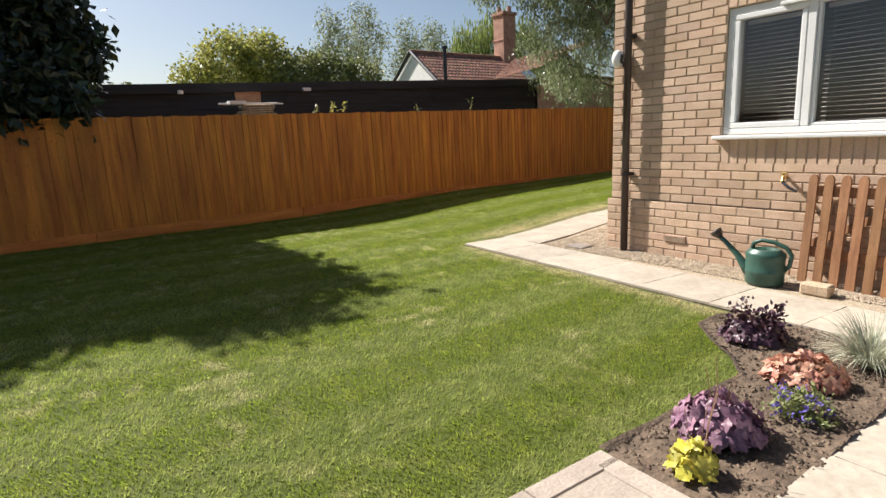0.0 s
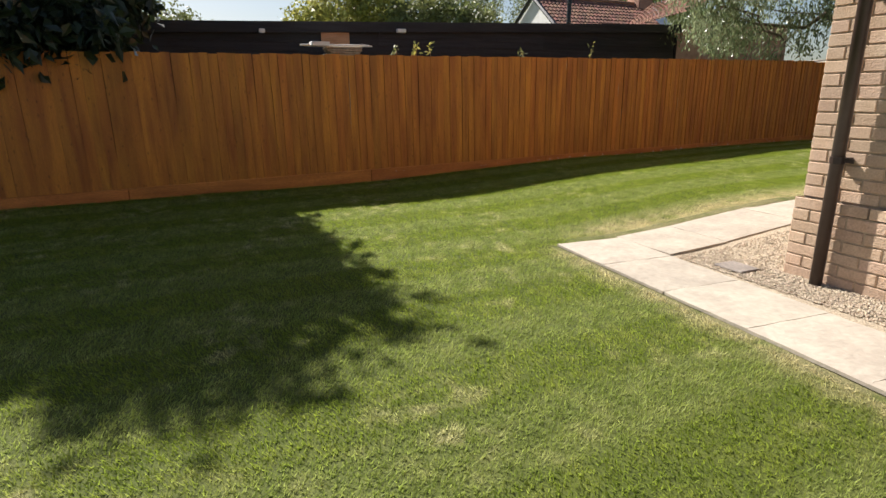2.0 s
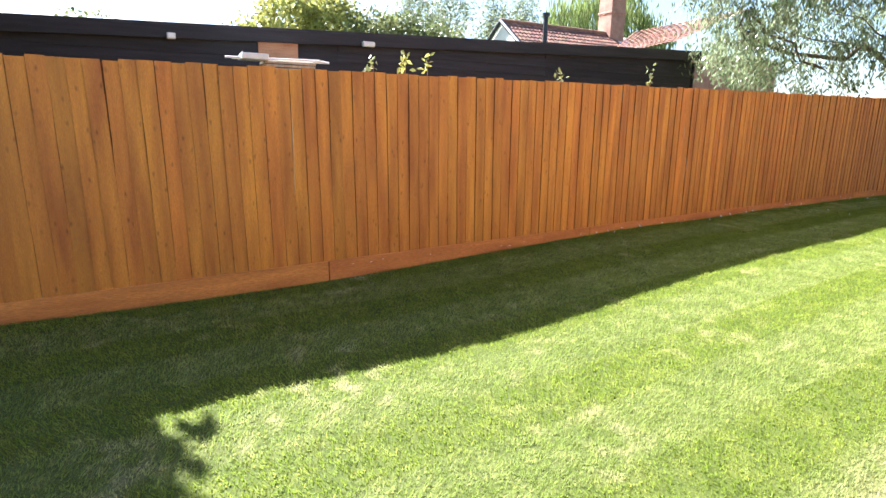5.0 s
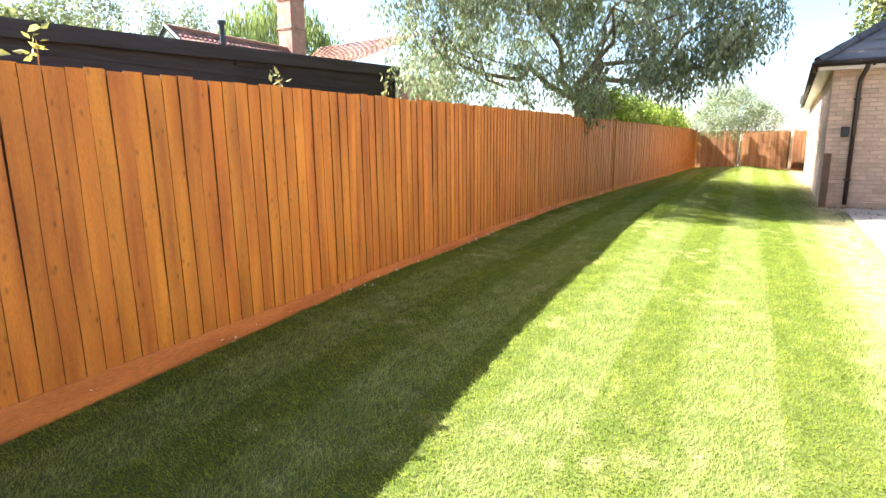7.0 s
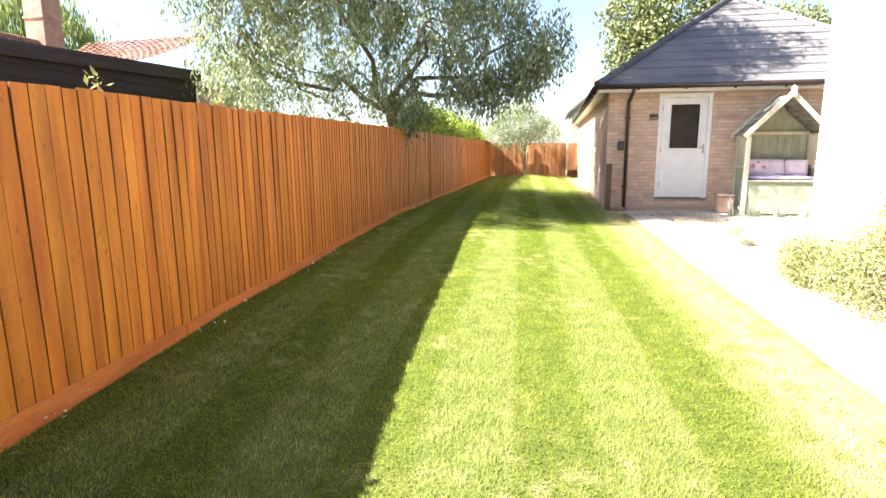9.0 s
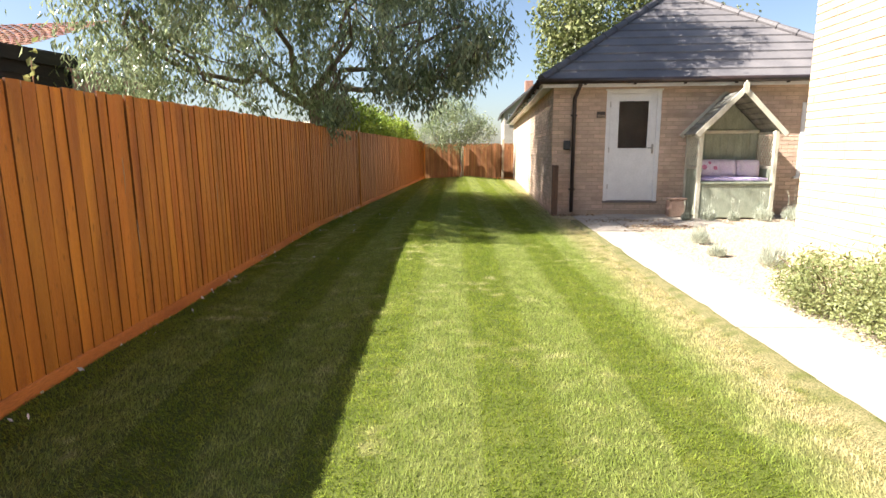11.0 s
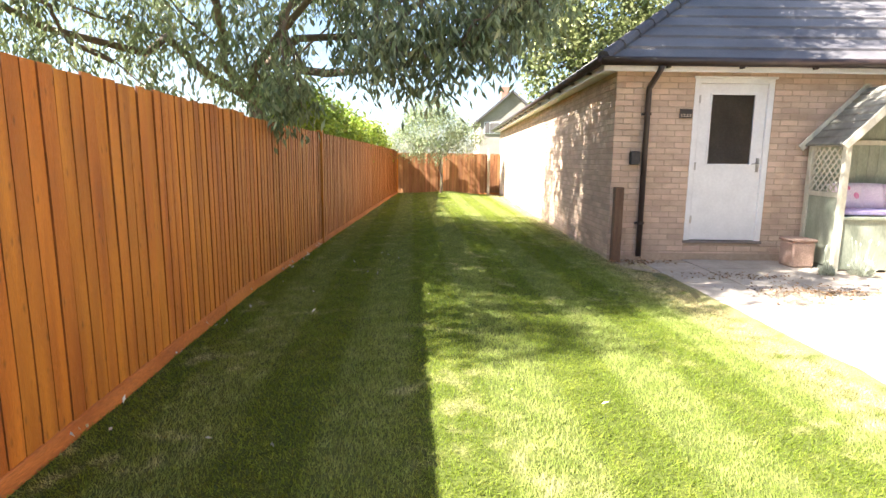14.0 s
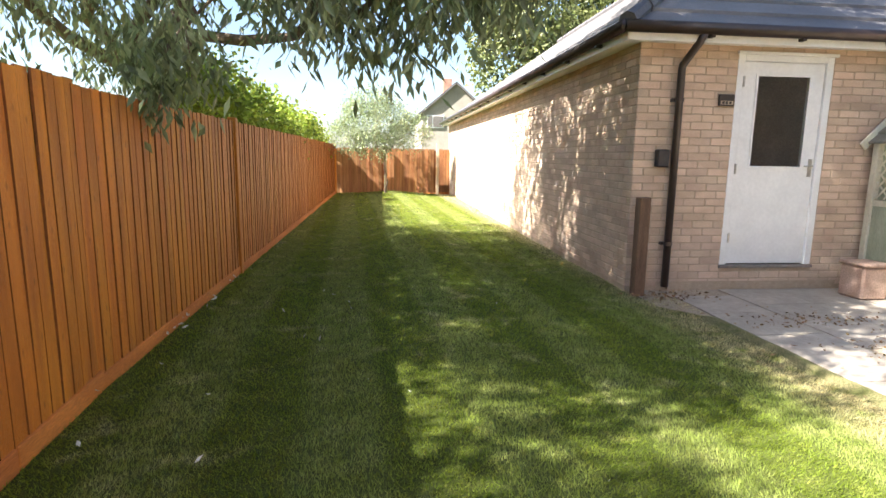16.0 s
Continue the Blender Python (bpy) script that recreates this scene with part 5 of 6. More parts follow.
tree("tree", "large grey-green tree with drooping narrow leaves above the fence", (-1.35, 18.3), (-1.3, 18.1, 2.2),
     [((-3.3, 14.4, 3.6), (1.4, 1.6, 1.4), 1.2), ((-1.3, 14.6, 4.6), (1.9, 2.0, 1.6), 0.6), ((0.3, 15.0, 3.7), (1.5, 1.7, 1.3), 0.45), ((1.5, 15.2, 3.5), (1.3, 1.6, 1.2), 0.6),
      ((2.4, 16.0, 3.6), (0.9, 1.3, 1.1), 0.6), ((-0.3, 18.3, 4.8), (2.0, 2.1, 1.7)), ((-2.8, 17.6, 4.4), (2.0, 1.8, 1.7), 1.1), ((-2.2, 15.6, 2.4), (1.4, 1.2, 0.7), 0.8),
      ((-0.6, 16.2, 6.2), (2.4, 2.2, 1.4), 1.0), ((-3.5, 15.8, 5.6), (1.8, 1.8, 1.3), 1.6), ((1.4, 17.6, 5.0), (1.3, 1.5, 1.3), 0.7), ((0.1, 14.7, 1.95), (0.25, 0.40, 0.30), 4.0), ((-0.9, 16.8, 2.6), (0.7, 0.9, 0.7), 1.5), ((-4.3, 15.8, 2.8), (0.9, 1.2, 1.0), 1.3),
      # the two balls near x -5.7 are unseen, added to shade lower leaves
      ((1.5, 14.6, 2.35), (0.8, 0.6, 0.45), 1.0), ((1.75, 14.6, 2.35), (0.5, 0.35, 0.4), 3.0), ((2.3, 14.5, 2.6), (0.4, 0.4, 0.5), 3.0), ((1.0, 14.7, 2.5), (0.4, 0.4, 0.4), 2.5), ((2.65, 14.6, 2.95), (0.4, 0.4, 0.5), 3.0), ((0.8, 15.3, 8.2), (1.6, 1.3, 1.0), 2.0), ((-0.8, 15.2, 8.8), (1.5, 1.4, 1.0), 2.0), ((2.2, 15.6, 7.8), (1.3, 1.2, 1.0), 1.8), ((0.6, 16.8, 9.2), (1.6, 1.4, 1.0), 1.6), ((-1.2, 13.6, 8.2), (1.6, 1.0, 0.9), 2.0), ((0.6, 13.8, 7.4), (1.3, 0.9, 0.8), 1.8), ((-5.6, 12.0, 7.4), (1.5, 1.3, 1.0), 1.6), ((-5.8, 14.2, 7.6), (1.5, 1.3, 1.0), 1.6), ((-4.3, 10.1, 6.6), (0.8, 0.5, 0.5), 2.0), ((-3.1, 11.2, 5.1), (0.55, 0.5, 0.4), 1.6), ((-3.9, 12.0, 6.9), (1.3, 1.0, 0.9), 1.1), ((-4.2, 13.2, 6.6), (1.2, 1.0, 0.8), 1.3), ((-2.9, 13.2, 7.4), (1.4, 1.2, 0.9), 2.2), ((-0.5, 13.0, 3.8), (1.1, 1.1, 0.9), 0.3), ((-1.6, 12.9, 4.9), (1.5, 1.4, 1.2), 1.1), ((0.9, 13.6, 4.9), (1.3, 1.2, 1.0), 0.9),
      ((-2.1, 12.1, 5.1), (1.2, 0.9, 0.9), 1.2), ((-0.7, 12.7, 5.6), (1.2, 1.0, 0.9), 2.2), ((0.6, 14.9, 6.3), (1.5, 1.4, 1.1), 1.4), ((2.3, 15.7, 6.2), (1.4, 1.3, 1.1), 1.0), ((3.0, 16.8, 6.9), (1.3, 1.3, 1.0), 0.7), ((2.6, 14.4, 5.6), (1.1, 0.9, 0.8), 0.9), ((-2.7, 11.5, 5.7), (1.0, 0.5, 0.6), 0.5), ((-2.0, 14.0, 6.6), (1.6, 1.6, 1.2), 2.2), ((-2.6, 15.6, 7.2), (1.6, 1.6, 1.0), 2.2)],
     M["leaf_grey"], 92, 34, (0.13, 0.018), 0.58, 11, 0.20, 2, (0.10, 0.10, 0.15), 0.2)

tree("evergreen_tree", "dark broad-leaved evergreen tree hanging over the fence", (-1.6, -1.0), (-1.5, -1.0, 2.2),
     [((-1.3, -1.2, 4.0), (1.6, 2.4, 1.7)), ((-0.6, -0.3, 3.0), (1.1, 1.75, 1.4)), ((-0.8, -3.4, 3.2), (1.3, 2.0, 1.6)), ((-0.9, 0.0, 3.9), (1.2, 1.3, 1.3)), ((-0.85, -0.3, 5.6), (0.95, 1.1, 0.8)), ((-1.0, -2.2, 5.3), (1.0, 1.2, 0.9)), ((-1.0, -0.5, 4.9), (1.0, 1.3, 0.9)), ((-0.8, -1.5, 4.6), (1.1, 1.9, 0.9)), ((-0.9, -2.2, 3.9), (1.1, 1.5, 1.0)), ((0.2, -2.6, 2.3), (0.8, 1.2, 0.9)), ((0.5, -1.1, 1.8), (0.7, 2.0, 0.6)), ((0.6, 0.3, 1.8), (0.5, 0.9, 0.45)), ((-0.5, -5.4, 2.9), (1.2, 1.9, 1.6)), ((-0.8, 0.6, 2.6), (0.9, 1.0, 1.0)), ((-0.8, -3.6, 4.4), (1.2, 2.0, 1.0)), ((-0.6, 0.0, 4.6), (0.9, 1.2, 0.8)),
      # first three balls here are unseen, added to block sky from the lawn
      ((-3.6, -1.6, 5.3), (1.6, 2.0, 1.3)), ((-3.4, -4.6, 5.2), (1.6, 2.2, 1.4)), ((-1.8, -6.8, 4.2), (1.6, 1.8, 1.7)), ((0.0, -4.6, 3.9), (0.9, 1.6, 0.9)), ((0.1, -2.6, 4.3), (0.7, 1.2, 0.7))],
     M["leaf_dark"], 640, 16, (0.18, 0.05), 0.45, 12, 0.2, 6, (0.12, 0.12, 0.12), 0.0)

tree("small_tree", "small silvery-leaved tree with a slim trunk before the end fence", (1.68, 29.1), (1.68, 29.1, 1.5),
     [((1.4, 29.1, 2.4), (1.3, 0.8, 0.75)), ((1.2, 29.1, 2.95), (0.85, 0.7, 0.5)), ((2.45, 29.1, 2.05), (0.75, 0.6, 0.55)), ((0.4, 29.1, 1.9), (0.75, 0.6, 0.5)), ((1.3, 29.0, 1.7), (0.8, 0.5, 0.4))],
     M["leaf_silver"], 190, 14, (0.09, 0.016), 0.5, 13, 0.045, 8, (0.1, 0.1, 0.12))

tree("hedge", "lime green hedge rising over the fence top", (-0.9, 23.0), (-0.9, 23.0, 1.2),
     [((-0.75 + 0.3 * math.sin(3.1 * k), 18.4 + 0.8 * k, 1.95 - 0.02 * k + 0.25 * math.sin(2.3 * k)), (0.5 + 0.12 * math.sin(1.7 * k), 0.6, 0.5 + 0.15 * math.sin(4.1 * k))) for k in range(15)], M["leaf_lime"], 130, 12, (0.10, 0.032), 0.25, 14, 0.06, 4, (0.12, 0.12, 0.13), 0.3, category="hedge")

# trees and bushes in the distance
tree("background_bush", "sunlit yellow-green bushy tree behind the shed", (-23, 10.0), (-23, 10.0, 2.5),
     [((-23, 9.3, 5.5), (1.6, 1.5, 1.6)), ((-23, 11.2, 5.7), (1.5, 1.5, 1.4)), ((-24, 8.0, 4.6), (1.3, 1.2, 1.2)), ((-23, 12.4, 4.6), (1.3, 1.2, 1.4))],
     M["leaf_yellow"], 260, 10, (0.24, 0.07), 0.25, 21, 0.2, 5, (0.25, 0.25, 0.25), category="tree")
tree("background_bush", "dark green rounded bush behind the shed", (-21, 13.6), (-21, 13.6, 2),
     [((-21, 12.8, 4.6), (1.4, 1.5, 1.4)), ((-21, 14.5, 4.7), (1.4, 1.5, 1.3)), ((-21, 16.3, 4.5), (1.3, 1.4, 1.2))],
     M["leaf_mid"], 260, 10, (0.24, 0.07), 0.25, 22, 0.2, 5, (0.25, 0.25, 0.25), category="bush")
for k, (x, y, h) in enumerate(((-36, 21.5, 11.8), (-37, 25.0, 13.2), (-36, 29.0, 11.5), (-34, 13.5, 9.0), (-37, 32.5, 12.0))):
    tree("birch_tree", "tall wispy tree with sparse pale foliage", (x, y), (x, y, 4.0),
         [((x, y - 0.8, h * 0.62), (1.8, 1.4, 2.4)), ((x, y + 1.0, h * 0.72), (1.8, 1.5, 2.4)), ((x, y, h * 0.88), (1.3, 1.2, 1.7))],
         M["leaf_birch"], 120, 9, (0.24, 0.07), 0.3, 30 + k, 0.16, 12, (0.3, 0.3, 0.3), 0.2)
tree("willow_tree", "weeping willow with yellow-green trailing foliage", (-30, 36), (-30, 36, 4.0),
     [((-30, 31.5, 7.0), (2.0, 1.7, 3.0)), ((-30, 34.5, 8.4), (2.2, 2.0, 3.3)), ((-30, 37.5, 7.6), (2.2, 2.0, 3.4)), ((-30, 40.5, 6.4), (2.2, 2.2, 3.0))],
     M["leaf_willow"], 380, 10, (0.6, 0.06), 0.93, 41, 0.3, 5, (0.2, 0.2, 0.7))
tree("background_tree", "tall olive-green tree behind the brick store", (9.5, 38), (9.5, 38, 4.0),
     [((7.6, 37, 6.0), (2.0, 1.6, 2.4)), ((9.6, 38, 8.0), (2.6, 2.0, 2.8)), ((12.2, 38, 7.0), (2.6, 2.0, 2.6)), ((15.5, 39, 6.6), (2.6, 2.0, 2.4)), ((6.9, 37, 8.2), (1.5, 1.4, 1.7))],
     M["leaf_mid"], 420, 9, (0.28, 0.08), 0.3, 51, 0.3, 6, (0.28, 0.28, 0.28))
tree("background_tree", "rounded green tree far behind the garden", (-30, 2), (-30, 2, 3.0),
     [((-30, 1.0, 4.4), (1.8, 2.2, 1.8)), ((-30, 4.5, 3.6), (1.4, 1.6, 1.2))], M["leaf_mid"], 160, 9, (0.28, 0.08), 0.3, 52, 0.25, 5, (0.28, 0.28, 0.28))
for k, (yy, zz) in enumerate(((4.75, 0.12), (4.97, 0.12), (4.45, 0.05), (6.54, 0.08), (7.9, 0.17))):
    g = np.random.default_rng(60 + k)
    ob = empty("climber_shoot", "green climber shoot peeping over the fence top", "plant", (fence_x(yy) - 0.14, yy, 1.0))
    bm = bmesh.new()
    tube(bm, [(0, 0, 0), (0.01, 0.01, 0.58 + zz)], [0.005, 0.003], 5)
    part("shoot", bm, M["stem"], ob)
    v, f = leaves(np.array([[0, 0, 0.60 + zz * q] for q in (0.2, 0.5, 0.8, 1.1)]), 4, (0.015, 0.025, 0.02), 0.055, 0.018, 0.0, g)
    raw("crown", v, f, M["leaf_yellow"] if k < 2 else M["leaf_bush"], ob)


# ---- neighbour's pantiled house ----
def pantile_slope(ob, a, b, c, d, rows, colsn):
    """Rounded clay tiles on the sloping field a, b (eaves) to d, c (ridge)."""
    A, B, C, D = (Vector(p) for p in (a, b, c, d))
    nrm = (B - A).cross(D - A).normalized()
    vv, ff = [], []
    for j in range(rows):
        for i in range(colsn):
            base = len(vv)
            for q in range(5):
                u = (i + q / 4) / colsn
                h = math.sin(q / 4 * math.pi) * 0.05
                for t, lift in ((j / rows, 0.035), ((j + 1.08) / rows, 0.0)):
                    p = A.lerp(B, u).lerp(D.lerp(C, u), min(t, 1.0)) + nrm * (h + lift)
                    vv.append(tuple(p))
            for q in range(4):
                k = base + 2 * q
                ff.append((k, k + 2, k + 3, k + 1))
    raw("pantile", vv, ff, M["pantile"], ob, "stuff")


def neighbour():
    ob = empty("neighbour_house", "low white house with red clay pantiled roofs", "house")
    pantile_slope(ob, (-18.9, 20.4, 4.3), (-18.9, 28.4, 4.3), (-22.0, 28.4, 6.45), (-22.0, 20.4, 6.5), 10, 30)
    pantile_slope(ob, (-13.6, 20.2, 3.9), (-9.5, 19.54, 4.03), (-9.4, 23.25, 5.45), (-13.3, 21.4, 4.95), 12, 18)
    bm = bmesh.new()
    v = [bm.verts.new(p) for p in ((-19.1, 20.6, -0.3), (-25.0, 20.6, -0.3), (-25.0, 20.6, 4.4), (-22.0, 20.6, 6.4), (-19.1, 20.6, 4.4))]
    u = [bm.verts.new(q.co + Vector((0, 9.0, 0))) for q in v]
    bm.faces.new(v)
    bm.faces.new(list(reversed(u)))
    for i in range(5):
        bm.faces.new((v[i], u[i], u[(i + 1) % 5], v[(i + 1) % 5]))
    bmesh.ops.recalc_face_normals(bm, faces=bm.faces[:])
    part("wall", bm, M["render"], ob)
    part("wall", abox(-13.3, 21.0, -0.3, -9.8, 26, 3.8), M["chimney"], ob, "red brick side wing wall")
    for s in (-1, 1):
        bm = bmesh.new()
        tube(bm, [(-22.0 + s * 3.2, 20.45, 4.2), (-22.0, 20.45, 6.55)], 0.11, 6)
        part("barge_board", bm, M["dark_metal"], ob)
    # chimney
    bm = bmesh.new()
    box(bm, -22.6, 27.9, 5.4, -21.5, 29.0, 9.3, 0.02)
    box(bm, -22.7, 27.8, 9.3, -21.4, 29.1, 9.5, 0.02)
    box(bm, -22.65, 27.85, 7.6, -21.45, 29.05, 7.72, 0.02)
    chim = part("chimney", bm, M["chimney"], ob, "red brick chimney stack")
    for x, y in ((-22.3, 28.2), (-21.8, 28.7)):
        bm = bmesh.new()
        tube(bm, [(x, y, 9.5), (x, y, 9.95)], [0.18, 0.14], 10)
        part("pot", bm, M["chimney"], chim)
    bm = bmesh.new()
    tube(bm, [(-22.0, 20.4, 6.55), (-22.0, 28.4, 6.5)], 0.12, 8)
    part("ridge_tile", bm, M["pantile"], ob)
    bm = bmesh.new()
    tube(bm, [(-16.0, 18.85, -0.3), (-16.0, 18.85, 5.75)], 0.11, 10)
    tube(bm, [(-16.0, 18.85, 5.75), (-16.0, 18.85, 5.88)], 0.17, 10)
    part("flue", bm, M["dark_metal"], ob, "dark metal flue pipe")
    return ob


neighbour()


def low_shed():
    ob = empty("garden_shed", "pale roofed low shed beyond the black shed", "shed")
    part("wall", abox(-7.0, 21.0, -0.3, -3.0, 24.0, 1.75), M["bark"], ob)
    bm = bmesh.new()
    v = [bm.verts.new(p) for p in ((-7.2, 20.8, 1.75), (-2.8, 20.8, 1.75), (-2.8, 24.2, 2.2), (-7.2, 24.2, 2.2))]
    u = [bm.verts.new(q.co + Vector((0, 0, 0.06))) for q in v]
    bm.faces.new(u)
    bm.faces.new(list(reversed(v)))
    for i in range(4):
        bm.faces.new((v[i], v[(i + 1) % 4], u[(i + 1) % 4], u[i]))
    part("roof", bm, M["post_pale"], ob)


low_shed()


def far_house():
    ob = empty("far_house", "distant gabled house with buff walls and brown roof", "house")
    bm = bmesh.new()
    front = [bm.verts.new(p) for p in ((4.0, 45, -0.3), (8.0, 45, -0.3), (8.0, 45, 3.9), (6.0, 45, 5.6), (4.0, 45, 3.9))]
    back = [bm.verts.new(q.co + Vector((0, 8, 0))) for q in front]
    bm.faces.new(front)
    bm.faces.new(list(reversed(back)))
    for i in range(5):
        bm.faces.new((front[i], front[(i + 1) % 5], back[(i + 1) % 5], back[i]))
    bmesh.ops.recalc_face_normals(bm, faces=bm.faces[:])
    part("wall", bm, M["far_wall"], ob)
    for side in (-1, 1):
        slope = math.degrees(math.atan2(1.7, 2.0))
        lay = pose(6.0 + side * 1.13, 49, 4.70, 0, side * slope, 0)
        part("roof", abox(-1.5, -4.2, -0.06, 1.5, 4.2, 0.06, 0, lay), M["ridge"], ob)
    part("chimney", abox(5.7, 49.5, 5.2, 6.3, 50.2, 6.5, 0.02), M["chimney"], ob)
    win = part("window", abox(4.25, 44.93, 3.0, 5.3, 44.99, 3.75), M["white"], ob)
    # opaque panes in the darkened room colour stand for the dim inside
    for x0, x1 in ((4.31, 4.58), (4.64, 5.24)):
        part("pane", abox(x0, 44.91, 3.06, x1, 44.929, 3.69), M["room"], win)


far_house()


# ---- planting bed by the house ----
BED = [(8.33, 2.18), (8.33, 3.22), (8.19, 3.40), (7.98, 3.56), (7.79, 3.76), (7.77, 4.02), (7.88, 4.16), (8.87, 4.10), (8.87, 2.18)]


sheet("soil_base", BED[:7] + [(9.05, 4.12), (9.05, 2.1), (8.33, 2.1)], -0.128, M["soil"], "dry brown soil below the planting bed")


def in_bed(x, y):
    c = False
    for (xa, ya), (xb, yb) in zip(BED, BED[1:] + BED[:1]):
        if (ya > y) != (yb > y) and x < (xb - xa) * (y - ya) / (yb - ya) + xa:
            c = not c
    return c


def soil_z(x, y):
    return -0.118 + 0.022 * math.exp(-((x - 8.6) ** 2 + (y - 3.2) ** 2) * 2) + 0.016 * noise.noise(Vector((x * 9, y * 9, 1))) + 0.012 * noise.noise(Vector((x * 30, y * 30, 2)))


bm = bmesh.new()
step = 0.035
grid = {}
for i in range(int(1.5 / step)):
    for j in range(int(2.3 / step)):
        xs = [(7.5 + step * (i + a), 2.1 + step * (j + b)) for a, b in ((0, 0), (1, 0), (1, 1), (0, 1))]
        if in_bed(7.5 + step * (i + 0.5), 2.1 + step * (j + 0.5)):
            q = []
            for p, key in zip(xs, ((i, j), (i + 1, j), (i + 1, j + 1), (i, j + 1))):
                if key not in grid:
                    grid[key] = bm.verts.new((*p, soil_z(*p)))
                q.append(grid[key])
            bm.faces.new(q)
tagged(part("soil_bed", bm, M["soil"], smooth=True), "dry brown soil bed with a cut lawn edge", "flower bed", kind="structure")
g = np.random.default_rng(70)
xy = g.uniform((7.75, 2.2), (8.95, 4.3), (5200, 2))
xy = np.array([p for p in xy if in_bed(*p)])
v, f = stones(g, xy, np.array([soil_z(*p) for p in xy]), 0.012)
tagged(raw("soil_crumbs", v, f, M["clod"]), "loose crumbs of dry brown soil", "soil", kind="stuff")
# turned-down turf edge
bm = bmesh.new()
pts = []
for (xa, ya), (xb, yb) in zip(BED[:6], BED[1:7]):
    for k in range(6):
        pts.append((xa + (xb - xa) * k / 6, ya + (yb - ya) * k / 6))
prev = None
for k, (x, y) in enumerate(pts):
    w = 0.018 * noise.noise(Vector((x * 14, y * 14, 0)))
    ring = (bm.verts.new((x - 0.03 + w, y - 0.01, -0.108)), bm.verts.new((x + 0.012 + w, y, -0.118)), bm.verts.new((x + 0.03 + w, y + 0.005, -0.18)))
    if prev:
        for a in range(2):
            bm.faces.new((prev[a], ring[a], ring[a + 1], prev[a + 1]))
    prev = ring
tagged(part("turf_edge", bm, M["soil"], smooth=True), "crumbling cut turf edge along the soil bed", "edge", kind="structure")


def rosette(name, label, x, y, r, h, material, n, leaf, seed, stems=0):
    """A mound of broad ruffled leaves on stalks."""
    g = np.random.default_rng(seed)
    ob = empty(name, label, "plant", (x, y, soil_z(x, y) - 0.01))
    vv, ff, st = [], [], bmesh.new()
    for k in range(n):
        a = g.uniform(0, 6.283)
        q = math.sqrt(g.uniform(0.02, 1))
        px, py = r * q * math.cos(a), r * q * math.sin(a)
        pz = h * (1 - 0.7 * q * q) * g.uniform(0.3, 1.2) + 0.02
        c = Vector((px, py, pz))
        tilt = Vector((math.cos(a) * q * 1.2 + g.normal(0, 0.55), math.sin(a) * q * 1.2 + g.normal(0, 0.55), 0.7)).normalized()
        u = tilt.orthogonal().normalized()
        u = Matrix.Rotation(g.uniform(0, 6.28), 3, tilt) @ u
        w = tilt.cross(u)
        s = leaf * g.uniform(0.65, 1.25)
        b = len(vv)
        vv.append(tuple(c))
        m = 14
        for i in range(m):
            t = 2 * math.pi * i / m
            rad = s * (0.78 + 0.22 * math.cos(5 * t)) * g.uniform(0.88, 1.1)
            vv.append(tuple(c + (u * math.cos(t) + w * math.sin(t)) * rad + tilt * (0.25 * s * g.uniform(-1, 1) - 0.15 * s)))
        for i in range(m):
            ff.append((b, b + 1 + i, b + 1 + (i + 1) % m))
        if k % 3 == 0:
            tube(st, [(px * 0.2, py * 0.2, 0), (px * 0.7, py * 0.7, pz * 0.6), tuple(c)], 0.0025, 4)
    for k in range(stems):
        a = g.uniform(0, 6.283)
        top = Vector((0.06 * math.cos(a), 0.06 * math.sin(a), h + g.uniform(0.12, 0.24)))
        tube(st, [(0.02 * math.cos(a), 0.02 * math.sin(a), 0), top * 0.6, top], 0.0016, 4)
    raw("foliage", vv, ff, material, ob, smooth=True)
    part("stalk", st, M["stem"], ob)
    return ob


rosette("heuchera", "mauve-purple heuchera with ruffled leaves in the soil", 8.54, 2.60, 0.17, 0.13, M["leaf_purple"], 230, 0.040, 71, 4)
rosette("heuchera", "small lime-yellow heuchera in the soil", 8.62, 2.30, 0.078, 0.085, M["leaf_citron"], 80, 0.034, 72, 4)
rosette("heuchera", "coral-pink heuchera with broad leaves", 8.54, 3.33, 0.17, 0.11, M["leaf_coral"], 210, 0.036, 73)
rosette("barberry", "dark plum-leaved low shrub beside the path", 8.12, 3.72, 0.18, 0.10, M["leaf_plum"], 220, 0.030, 74)
g = np.random.default_rng(75)
ob = empty("barberry_shoot", "upright dark plum shoots of the low shrub", "plant", (8.12, 3.72, -0.11))
bm = bmesh.new()
cs = []
for k in range(9):
    a, h = g.uniform(0, 6.28), g.uniform(0.12, 0.22)
    top = Vector((0.13 * math.cos(a), 0.13 * math.sin(a), h))
    tube(bm, [(0, 0, 0), top * 0.6 + Vector((0, 0, 0.05)), top], 0.003, 4)
    cs += [tuple(top * q + Vector((0, 0, 0.05 * (1 - q)))) for q in (0.55, 0.7, 0.85, 1.0)]
part("stalk", bm, M["stem"], ob)
v, f = leaves(cs, 9, 0.018, 0.035, 0.012, 0.0, g)
raw("foliage", v, f, M["leaf_plum"], ob)

